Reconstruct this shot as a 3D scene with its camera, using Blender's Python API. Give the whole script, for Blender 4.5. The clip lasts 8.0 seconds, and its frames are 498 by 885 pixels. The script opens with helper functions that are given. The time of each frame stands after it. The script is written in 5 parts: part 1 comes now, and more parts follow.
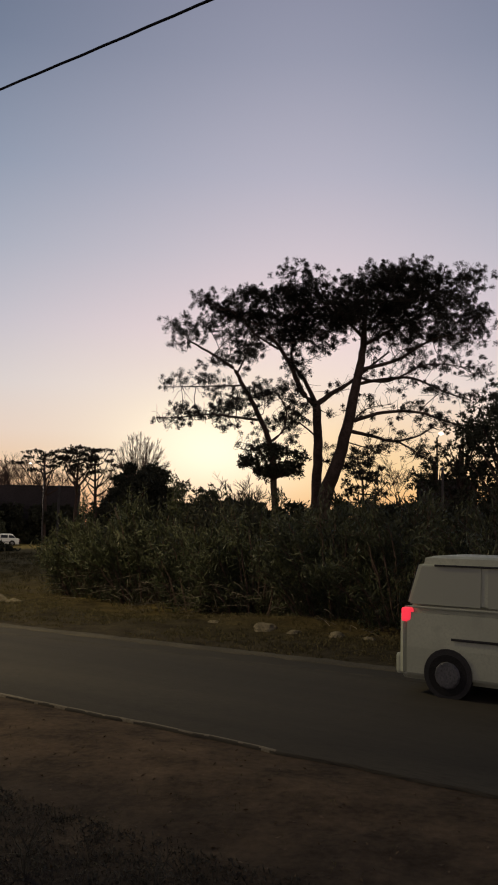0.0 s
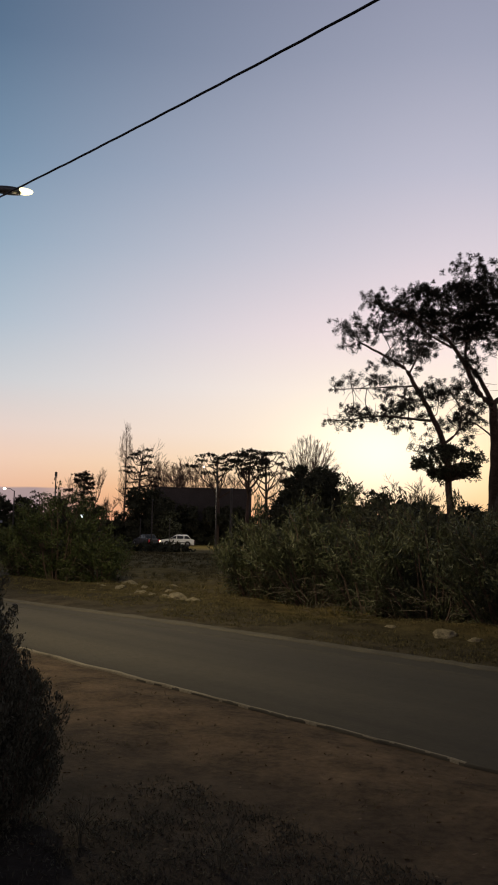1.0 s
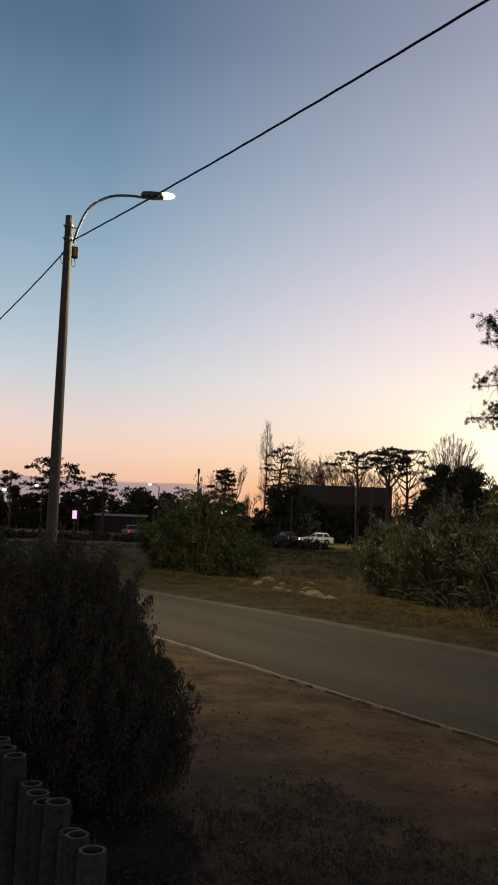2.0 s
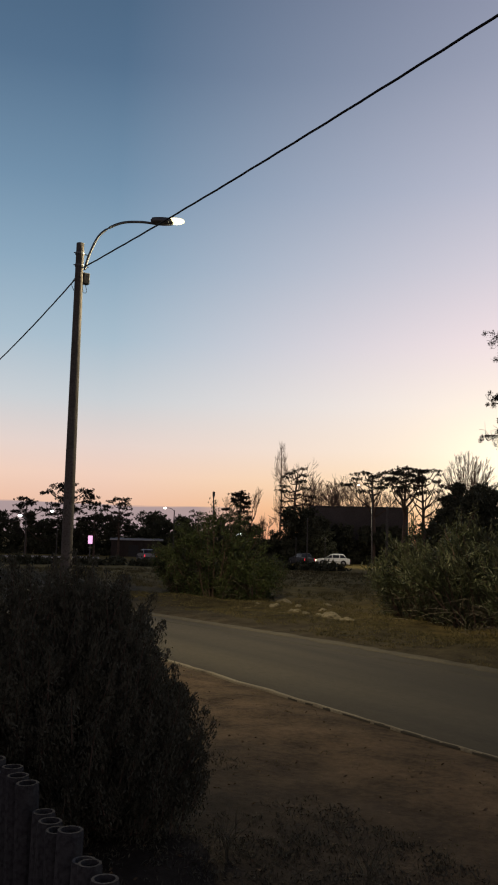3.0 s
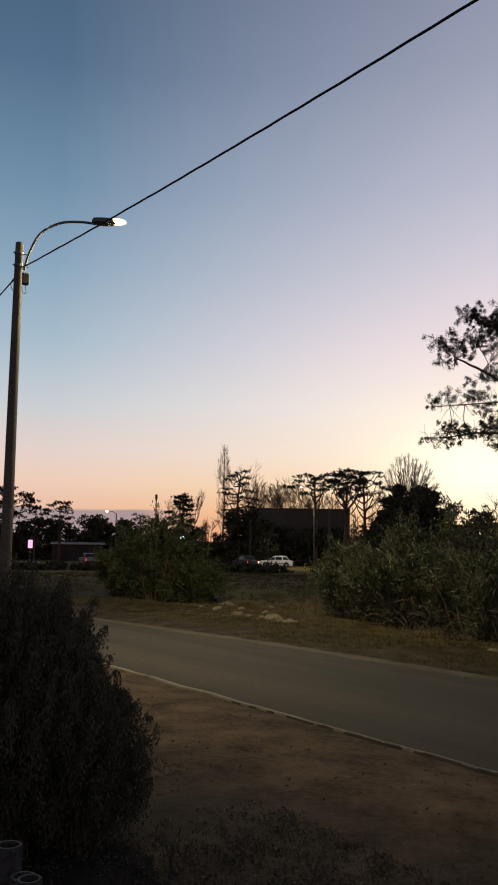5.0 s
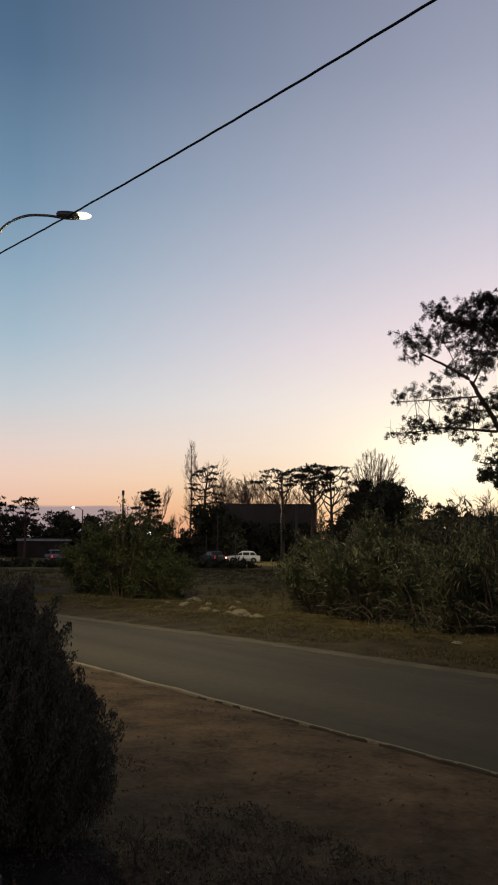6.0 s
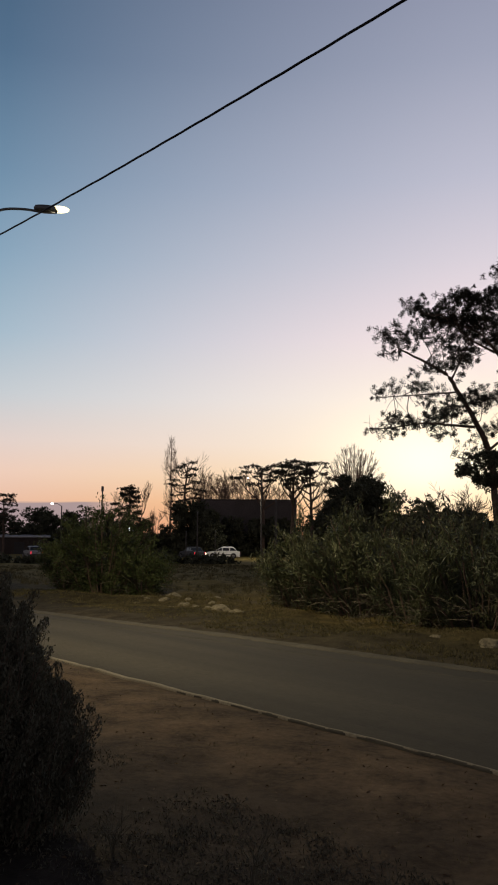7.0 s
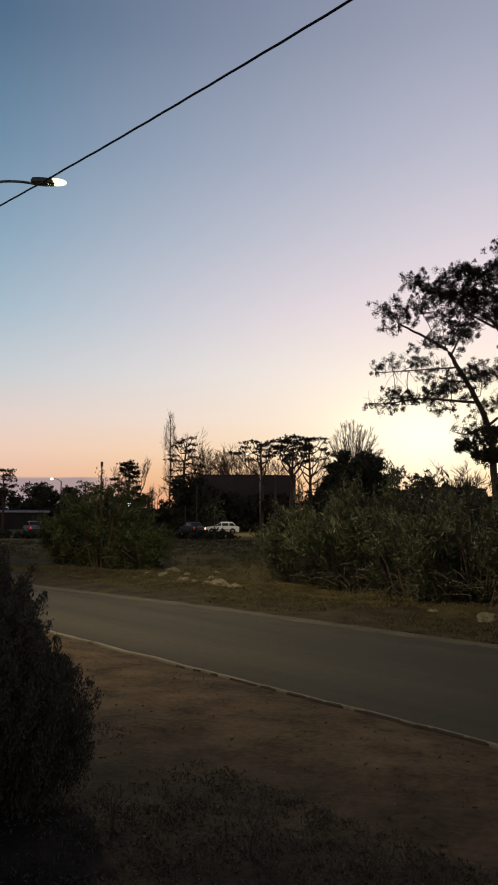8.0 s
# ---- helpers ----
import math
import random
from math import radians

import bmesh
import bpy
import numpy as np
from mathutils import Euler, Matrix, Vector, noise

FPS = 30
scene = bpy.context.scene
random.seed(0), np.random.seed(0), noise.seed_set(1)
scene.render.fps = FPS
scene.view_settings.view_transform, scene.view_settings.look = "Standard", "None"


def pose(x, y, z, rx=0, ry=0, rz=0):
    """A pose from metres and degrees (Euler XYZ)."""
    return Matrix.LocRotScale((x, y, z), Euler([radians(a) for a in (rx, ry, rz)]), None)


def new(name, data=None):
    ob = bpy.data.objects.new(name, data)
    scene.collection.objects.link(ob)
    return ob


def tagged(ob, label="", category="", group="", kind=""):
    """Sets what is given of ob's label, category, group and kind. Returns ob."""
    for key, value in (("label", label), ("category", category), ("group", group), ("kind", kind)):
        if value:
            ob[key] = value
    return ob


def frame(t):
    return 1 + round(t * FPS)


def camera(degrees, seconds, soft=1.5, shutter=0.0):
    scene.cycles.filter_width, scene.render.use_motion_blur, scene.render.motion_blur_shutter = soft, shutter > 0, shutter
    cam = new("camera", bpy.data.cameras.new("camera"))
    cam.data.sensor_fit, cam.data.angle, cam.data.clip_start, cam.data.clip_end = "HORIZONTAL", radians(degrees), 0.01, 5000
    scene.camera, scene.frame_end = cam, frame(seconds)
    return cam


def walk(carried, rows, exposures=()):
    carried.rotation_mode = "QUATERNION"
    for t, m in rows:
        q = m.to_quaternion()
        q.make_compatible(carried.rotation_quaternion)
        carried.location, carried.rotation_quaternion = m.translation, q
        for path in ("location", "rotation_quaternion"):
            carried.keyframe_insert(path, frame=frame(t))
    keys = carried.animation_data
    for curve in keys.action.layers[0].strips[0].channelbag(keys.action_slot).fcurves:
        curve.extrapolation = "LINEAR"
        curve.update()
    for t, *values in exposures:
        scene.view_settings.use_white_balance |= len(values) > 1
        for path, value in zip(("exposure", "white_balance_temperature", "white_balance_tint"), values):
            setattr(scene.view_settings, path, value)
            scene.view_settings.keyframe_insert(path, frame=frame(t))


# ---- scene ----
cam = camera(32.83, 8.0, soft=1.9)
EYE = 2.35
# seconds, x, y, lift over the eye height, yaw, pitch, roll
PATH = [
    (0.0, 0.052, -0.086, 0.009, -0.01, 5.47, -0.78),
    (0.5, -0.016, -0.063, 0.008, 5.68, 5.51, -0.74),
    (1.0, -0.095, -0.043, 0.006, 11.36, 5.45, -1.25),
    (1.5, -0.087, -0.044, 0.003, 16.37, 5.17, -2.02),
    (2.0, -0.015, -0.025, 0.001, 20.80, 5.02, -2.36),
    (2.2, -0.005, -0.022, 0.001, 21.56, 5.20, -1.99),
    (3.3, 0.015, -0.003, -0.001, 21.59, 6.82, -1.16),
    (3.5, 0.014, 0.001, -0.001, 21.00, 6.82, -1.16),
    (4.0, 0.001, 0.014, 0.001, 19.52, 6.81, -1.00),
    (4.5, -0.011, 0.017, 0.010, 18.86, 6.78, -0.92),
    (4.7, -0.009, 0.020, 0.009, 18.56, 6.78, -0.93),
    (5.8, 0.010, 0.041, 0.004, 16.34, 6.49, -0.60),
    (6.0, 0.015, 0.043, 0.003, 15.85, 6.45, -0.53),
    (6.5, 0.027, 0.029, 0.007, 14.64, 6.43, -0.27),
    (7.0, 0.034, 0.042, -0.010, 14.50, 6.17, -0.34),
    (7.2, 0.037, 0.047, -0.012, 14.46, 5.46, -0.33),
    (7.5, 0.043, 0.056, -0.015, 14.47, 4.75, -0.36),
    (8.0, 0.034, 0.071, -0.015, 14.45, 4.51, -0.36),
]
walk(cam, [(t, pose(x, y, EYE + z, 90 + pitch, roll, yaw)) for t, x, y, z, yaw, pitch, roll in PATH],
     [(0.0, -0.17, 6480, 11.5), (0.5, -0.06, 6400, 10.5), (1.0, 0.02, 6430, 10), (1.5, 0.08, 6450, 10), (2.0, 0.11, 6450, 9.5), (3.5, 0.05, 6400, 9), (8.0, 0.03, 6380, 8.5)])

# ---- sky: dusk after sunset, brightest low in the west ----
world = bpy.data.worlds.new("dusk_sky")
scene.world = world
world.use_nodes = True
WN, WL = world.node_tree.nodes, world.node_tree.links


def srgb(r, g, b):
    return tuple(((c / 255 + 0.055) / 1.055) ** 2.4 if c > 10 else c / 255 / 12.92 for c in (r, g, b)) + (1,)


def wmath(op, a, b=None, clamp=False):
    n = WN.new("ShaderNodeMath")
    n.operation, n.use_clamp = op, clamp
    for i, s in enumerate((a, b)):
        if s is None:
            continue
        if isinstance(s, (int, float)):
            n.inputs[i].default_value = s
        else:
            WL.new(s, n.inputs[i])
    return n.outputs[0]


def wramp(fac, stops):
    n = WN.new("ShaderNodeValToRGB")
    el = n.color_ramp.elements
    while len(el) < len(stops):
        el.new(0.5)
    for e, (deg, col) in zip(el, stops):
        e.position, e.color = max(0.0, min(1.0, (deg + 10) / 100)), srgb(*col)
    WL.new(fac, n.inputs[0])
    return n.outputs[0]


def wmix(fac, a, b):
    n = WN.new("ShaderNodeMix")
    n.data_type = "RGBA"
    WL.new(fac, n.inputs[0])
    for i, s in ((6, a), (7, b)):
        if isinstance(s, tuple):
            n.inputs[i].default_value = s
        else:
            WL.new(s, n.inputs[i])
    return n.outputs[2]


w_tex = WN.new("ShaderNodeTexCoord")
w_sep = WN.new("ShaderNodeSeparateXYZ")
WL.new(w_tex.outputs["Generated"], w_sep.inputs[0])
w_x, w_y, w_z = w_sep.outputs
w_el = wmath("MULTIPLY", wmath("ARCSINE", w_z), 180 / math.pi)
w_fac = wmath("DIVIDE", wmath("ADD", w_el, 10.0), 100.0, True)
SUNSET = -4.0  # yaw of the sunset, degrees to the left of y
w_yaw = wmath("MULTIPLY", wmath("ARCTAN2", wmath("MULTIPLY", w_x, -1.0), w_y), 180 / math.pi)
w_off = wmath("ABSOLUTE", wmath("SUBTRACT", w_yaw, SUNSET))
sun_side = wramp(w_fac, [(-10, (90, 70, 45)), (0, (248, 146, 56)), (2, (255, 184, 92)), (3.6, (255, 214, 150)), (6, (255, 230, 205)),
                         (9, (255, 235, 226)), (13, (247, 224, 226)), (18, (219, 208, 216)), (23, (191, 189, 204)), (30, (159, 162, 181)),
                         (37, (136, 140, 162)), (60, (74, 84, 108)), (90, (40, 48, 66))])
off_side = wramp(w_fac, [(-10, (60, 50, 45)), (0, (210, 162, 140)), (2, (233, 188, 162)), (4, (237, 203, 184)), (6, (226, 207, 199)),
                         (9, (199, 203, 207)), (13, (167, 186, 200)), (18, (138, 164, 185)), (23, (113, 141, 166)), (30, (84, 110, 137)),
                         (37, (69, 93, 119)), (60, (46, 60, 84)), (90, (32, 42, 62))])
back_side = wramp(w_fac, [(-10, (36, 32, 30)), (0, (156, 141, 138)), (8, (176, 155, 152)), (18, (150, 139, 143)), (40, (92, 93, 106)), (90, (48, 54, 72))])
f_side = wmath("DIVIDE", wmath("SUBTRACT", wmath("SQRT", wmath("ADD", wmath("MULTIPLY", w_off, w_off), 36.0)), 6.0), 30.0, True)
f_back = wmath("DIVIDE", wmath("SUBTRACT", w_off, 45.0), 60.0, True)
col = wmix(f_back, wmix(f_side, sun_side, off_side), back_side)
# glow above the place where the sun went down
def w_blob(yaw, el, wide, high):
    d = wmath("ADD", wmath("POWER", wmath("DIVIDE", wmath("SUBTRACT", w_yaw, yaw), wide), 2.0), wmath("POWER", wmath("DIVIDE", wmath("SUBTRACT", w_el, el), high), 2.0))
    return wmath("POWER", 2.718, wmath("MULTIPLY", d, -1.0))


col = wmix(wmath("MULTIPLY", w_blob(2.0, 6.0, 12.0, 5.5), 0.62), col, (1.04, 0.90, 0.72, 1))
col = wmix(wmath("MULTIPLY", w_blob(-5.0, 4.2, 9.5, 3.6), 0.75), col, (1.12, 0.77, 0.38, 1))
col = wmix(wmath("MULTIPLY", w_blob(2.4, 5.0, 5.6, 3.1), 0.97), col, (1.35, 1.2, 0.9, 1))
# a low bank of cloud far to the left of the sunset
w_noise = WN.new("ShaderNodeTexNoise")
w_map = WN.new("ShaderNodeMapping")
w_map.inputs["Scale"].default_value = (7, 7, 90)
WL.new(w_tex.outputs["Generated"], w_map.inputs[0])
WL.new(w_map.outputs[0], w_noise.inputs["Vector"])
w_noise.inputs["Scale"].default_value, w_noise.inputs["Detail"].default_value = 1.0, 4
c_top = wmath("ADD", 1.85, wmath("MULTIPLY", w_noise.outputs[0], 0.5))
c_fac = wmath("MULTIPLY", wmath("MULTIPLY", wmath("SUBTRACT", c_top, w_el), 9.0, True), wmath("DIVIDE", wmath("SUBTRACT", w_yaw, 21.5), 4.0, True))
c_fac = wmath("MULTIPLY", c_fac, 0.8)
col = wmix(c_fac, col, srgb(150, 138, 146))
w_bg = WN["Background"]
WL.new(col, w_bg.inputs[0])
w_bg.inputs[1].default_value = 1.0

# ---- directions of the place: u along the road, v away from the eye, z up ----
ROAD_YAW = 54.0
UX = Vector((-math.sin(radians(ROAD_YAW)), math.cos(radians(ROAD_YAW)), 0))
VX = Vector((math.cos(radians(ROAD_YAW)), math.sin(radians(ROAD_YAW)), 0))


def uv(u, v, z=0.0):
    return UX * u + VX * v + Vector((0, 0, z))


def fall(d):
    """How far the land lies below the road, d metres from the eye."""
    k = max(0.0, min(1.0, (d - 42) / 55))
    return -0.7 * k * k * (3 - 2 * k)


def far(yaw, d):
    z = fall(d)
    return Vector((-math.sin(radians(yaw)) * d, math.cos(radians(yaw)) * d, z))


POLE = uv(17.75, 6.5)
# the street lamp's own light, warm, shining down on the road
lamp_spot = bpy.data.lights.new("street_lamp_light", "SPOT")
lamp_spot.energy, lamp_spot.color, lamp_spot.spot_size, lamp_spot.spot_blend, lamp_spot.shadow_soft_size = 3650, (1.0, 0.80, 0.47), radians(166), 0.68, 0.2
lamp_light = new("street_lamp_light", lamp_spot)
lamp_light.matrix_world = Matrix.Translation(POLE + VX * 2.35 + Vector((0, 0, 9.78)))


# the far lamp by the long building, shining on the car park below it
far_bulb = bpy.data.lights.new("far_lamp_light", "SPOT")
far_bulb.energy, far_bulb.color, far_bulb.spot_size, far_bulb.spot_blend, far_bulb.shadow_soft_size = 1400, (1.0, 0.9, 0.72), radians(125), 0.6, 0.2
new("far_lamp_light", far_bulb).matrix_world = Matrix.Translation(far(14.6, 101) + Vector((0, 0, 8.6)))


# ---- materials ----
def surface(name, a, b, scale=3.0, rough=0.85, bump=0.25, fine=14.0, metal=0.0, wear=None, rand=0.0, spec=0.4, deep=0.6, streak=False):
    """Two colours in large patches, a finer grain over them, relief from the grain; wear: a third colour in spots."""
    m = bpy.data.materials.new(name)
    m.use_nodes = True
    nt = m.node_tree
    n, l = nt.nodes, nt.links
    bs = n["Principled BSDF"]
    tc = n.new("ShaderNodeTexCoord")

    along = None
    if streak:  # long streaks that follow the road
        turn, squeeze = n.new("ShaderNodeMapping"), n.new("ShaderNodeMapping")
        turn.inputs["Rotation"].default_value = (0, 0, -math.atan2(UX.y, UX.x))
        squeeze.inputs["Scale"].default_value = (0.12, 1.6, 1)
        l.new(tc.outputs["Object"], turn.inputs[0])
        l.new(turn.outputs[0], squeeze.inputs[0])
        along = squeeze.outputs[0]

    def noise_at(s, detail=5.0):
        k = n.new("ShaderNodeTexNoise")
        k.inputs["Scale"].default_value, k.inputs["Detail"].default_value = s, detail
        l.new(along or tc.outputs["Object"], k.inputs["Vector"])
        return k.outputs[0]

    def ramp(src, lo, hi):
        k = n.new("ShaderNodeMapRange")
        k.inputs[1].default_value, k.inputs[2].default_value = lo, hi
        l.new(src, k.inputs[0])
        return k.outputs[0]

    def mixed(f, c, d):
        k = n.new("ShaderNodeMix")
        k.data_type = "RGBA"
        l.new(f, k.inputs[0])
        for i, s in ((6, c), (7, d)):
            if isinstance(s, tuple):
                k.inputs[i].default_value = (*s, 1)
            else:
                l.new(s, k.inputs[i])
        return k.outputs[2]

    c = mixed(ramp(noise_at(scale), 0.35, 0.65), a, b)
    grain = noise_at(fine * scale / 3.0 if scale > 3 else fine, 6.0)
    dark = tuple(x * deep for x in a)
    c2 = mixed(ramp(grain, 0.45, 0.75), c, dark)
    if wear:
        c2 = mixed(ramp(noise_at(scale * 2.3, 8.0), 0.58, 0.7), c2, wear)
    if rand:
        info = n.new("ShaderNodeObjectInfo")
        geo = n.new("ShaderNodeNewGeometry")
        add = n.new("ShaderNodeMath")
        l.new(info.outputs["Random"], add.inputs[0])
        l.new(geo.outputs["Random Per Island"], add.inputs[1])
        hsv = n.new("ShaderNodeHueSaturation")
        mr = n.new("ShaderNodeMapRange")
        mr.inputs[2].default_value, mr.inputs[3].default_value, mr.inputs[4].default_value = 2.0, 1 - rand, 1 + rand
        l.new(add.outputs[0], mr.inputs[0])
        l.new(mr.outputs[0], hsv.inputs["Value"])
        l.new(c2, hsv.inputs["Color"])
        c2 = hsv.outputs[0]
    l.new(c2, bs.inputs["Base Color"])
    bs.inputs["Roughness"].default_value, bs.inputs["Metallic"].default_value = rough, metal
    bs.inputs["Specular IOR Level"].default_value = spec
    if bump:
        bp = n.new("ShaderNodeBump")
        bp.inputs["Strength"].default_value, bp.inputs["Distance"].default_value = bump, 0.02
        l.new(grain, bp.inputs["Height"])
        l.new(bp.outputs[0], bs.inputs["Normal"])
    return m


def glowing(name, colour, strength):
    m = bpy.data.materials.new(name)
    m.use_nodes = True
    bs = m.node_tree.nodes["Principled BSDF"]
    bs.inputs["Base Color"].default_value = (*colour, 1)
    bs.inputs["Emission Color"].default_value = (*colour, 1)
    bs.inputs["Emission Strength"].default_value = strength
    return m


def glassy(name, colour, rough=0.08):
    m = bpy.data.materials.new(name)
    m.use_nodes = True
    bs = m.node_tree.nodes["Principled BSDF"]
    bs.inputs["Base Color"].default_value = (*colour, 1)
    bs.inputs["Roughness"].default_value = rough
    return m


M_ASPHALT = surface("asphalt", (0.041, 0.037, 0.028), (0.069, 0.061, 0.043), 0.55, 0.9, 0.5, 40, wear=(0.052, 0.046, 0.034), spec=0.2, deep=0.8, streak=True)
M_EDGE = surface("worn_sandy_asphalt_edge", (0.16, 0.14, 0.1), (0.23, 0.205, 0.145), 1.1, 0.95, 0.5, 40, wear=(0.08, 0.07, 0.05), spec=0.15)
M_EDGEF = surface("dusty_asphalt_edge", (0.072, 0.066, 0.05), (0.104, 0.094, 0.068), 1.1, 0.95, 0.5, 30, wear=(0.06, 0.054, 0.04), spec=0.15)
M_SEAM = surface("gritty_asphalt", (0.052, 0.048, 0.038), (0.07, 0.064, 0.05), 1.5, 0.95, 0.5, 40, spec=0.15)
M_BARK = surface("pine_bark", (0.09, 0.065, 0.05), (0.14, 0.10, 0.078), 2.0, 0.95, 0.9, 12, spec=0.1)
M_TWIG = surface("dry_twigs", (0.13, 0.112, 0.085), (0.19, 0.165, 0.125), 3.0, 0.9, 0.2, 20, rand=0.4, spec=0.1)
M_BARE = surface("bare_branch_bark", (0.16, 0.10, 0.07), (0.22, 0.14, 0.10), 1.0, 0.9, 0.2, 8, spec=0.1)
M_NEEDLE = surface("pine_needles", (0.042, 0.041, 0.03), (0.066, 0.062, 0.046), 1.2, 0.8, 0.0, 8, rand=0.4, spec=0.1)
M_LEAF_DARK = surface("dark_evergreen_leaves", (0.055, 0.06, 0.036), (0.095, 0.098, 0.06), 1.5, 0.75, 0.0, 8, rand=0.4, spec=0.15)
M_LEAF = surface("willow_leaves", (0.036, 0.046, 0.018), (0.115, 0.125, 0.062), 1.0, 0.5, 0.0, 8, rand=0.4, spec=0.3)
M_LEAF_FRESH = surface("green_shrub_leaves", (0.045, 0.062, 0.019), (0.078, 0.098, 0.034), 1.2, 0.65, 0.0, 8, rand=0.45, spec=0.25)
M_JUNIPER = surface("juniper_foliage", (0.08, 0.08, 0.058), (0.105, 0.105, 0.077), 2.5, 0.85, 0.0, 12, rand=0.22, spec=0.15)
M_GRASS = surface("dry_grass", (0.085, 0.076, 0.036), (0.14, 0.12, 0.058), 0.8, 0.9, 0.0, 8, rand=0.5, spec=0.1)
M_WEED = surface("dark_weeds", (0.082, 0.077, 0.056), (0.125, 0.115, 0.085), 0.9, 0.9, 0.0, 8, rand=0.5, spec=0.1)
M_SAND = surface("pale_sandstone", (0.16, 0.142, 0.095), (0.24, 0.212, 0.145), 2.5, 0.95, 0.8, 25, wear=(0.13, 0.11, 0.065), rand=0.25, spec=0.1)
M_POLE = surface("weathered_concrete", (0.08, 0.074, 0.068), (0.12, 0.11, 0.10), 1.2, 0.9, 0.4, 25, wear=(0.06, 0.056, 0.05), spec=0.15)
M_STEEL = surface("dark_galvanised_steel", (0.10, 0.105, 0.11), (0.16, 0.165, 0.17), 4.0, 0.55, 0.1, 30, metal=0.5)
M_LITTER = surface("brown_fallen_leaves", (0.11, 0.08, 0.05), (0.17, 0.125, 0.08), 3.0, 0.9, 0.1, 20, rand=0.4, spec=0.1)
M_CABLE = surface("black_cable_sheath", (0.010, 0.011, 0.014), (0.016, 0.017, 0.02), 6.0, 0.6, 0.1, 30, spec=0.2)
M_WOODPOST = surface("weathered_grey_wood", (0.035, 0.035, 0.04), (0.06, 0.06, 0.062), 4.0, 0.9, 0.6, 30, wear=(0.05, 0.05, 0.05), rand=0.3, spec=0.1)
M_CUT = surface("pale_cut_wood", (0.06, 0.058, 0.058), (0.1, 0.097, 0.095), 6.0, 0.9, 0.4, 40, rand=0.25, spec=0.1)
M_WALL = surface("dark_rendered_wall", (0.085, 0.075, 0.07), (0.11, 0.096, 0.09), 0.5, 0.9, 0.2, 10, spec=0.1)
M_SHED = surface("dark_board_wall", (0.045, 0.036, 0.032), (0.06, 0.05, 0.044), 0.8, 0.9, 0.2, 10, spec=0.1)
M_ROOFW = surface("whitewashed_roof_sheet", (0.42, 0.42, 0.42), (0.5, 0.5, 0.5), 0.6, 0.7, 0.2, 10)
M_WHITE = surface("dusty_white_car_paint", (0.40, 0.43, 0.32), (0.48, 0.51, 0.38), 1.3, 0.4, 0.02, 30, wear=(0.36, 0.38, 0.29), spec=0.5, deep=0.95)
M_SILVER = surface("silver_car_paint", (0.62, 0.62, 0.58), (0.68, 0.68, 0.63), 1.5, 0.4, 0.0, 20, deep=0.95)
M_GREYPAINT = surface("grey_car_paint", (0.24, 0.24, 0.24), (0.28, 0.28, 0.28), 1.5, 0.4, 0.0, 20, deep=0.95)
M_DARKPAINT = surface("dark_car_paint", (0.03, 0.03, 0.035), (0.04, 0.04, 0.045), 1.5, 0.35, 0.0, 20)
M_RED = surface("red_car_paint", (0.085, 0.006, 0.011), (0.10, 0.008, 0.013), 1.3, 0.3, 0.0, 30, wear=(0.075, 0.009, 0.012), spec=0.5, deep=0.95)
M_PLASTIC = surface("black_plastic_trim", (0.018, 0.018, 0.018), (0.028, 0.028, 0.028), 5.0, 0.6, 0.1, 30)
M_TYRE = surface("tyre_rubber", (0.016, 0.016, 0.016), (0.025, 0.024, 0.023), 5.0, 0.9, 0.3, 30, spec=0.2)
M_RIM = surface("grey_wheel_metal", (0.25, 0.25, 0.25), (0.33, 0.33, 0.33), 6.0, 0.45, 0.1, 30, metal=0.6)
M_GLASS = glassy("dark_window_glass", (0.02, 0.022, 0.025))
M_PALEGLASS = glassy("dusty_pale_window_panel", (0.33, 0.355, 0.27), 0.3)
M_LAMP = glowing("lit_lamp_lens", (1.0, 0.84, 0.42), 2.4)
M_FARLAMP = glowing("lit_far_lamp", (1.0, 0.92, 0.75), 5.0)
M_WHITELAMP = glowing("lit_white_lamp", (0.9, 1.0, 0.95), 5.0)
M_HEAD = glowing("lit_headlamp", (1.0, 0.86, 0.5), 7.0)
M_TAIL = glowing("lit_tail_lamp", (1.0, 0.04, 0.07), 0.9)
M_SIGN = glowing("lit_pink_sign", (1.0, 0.5, 0.8), 1.05)


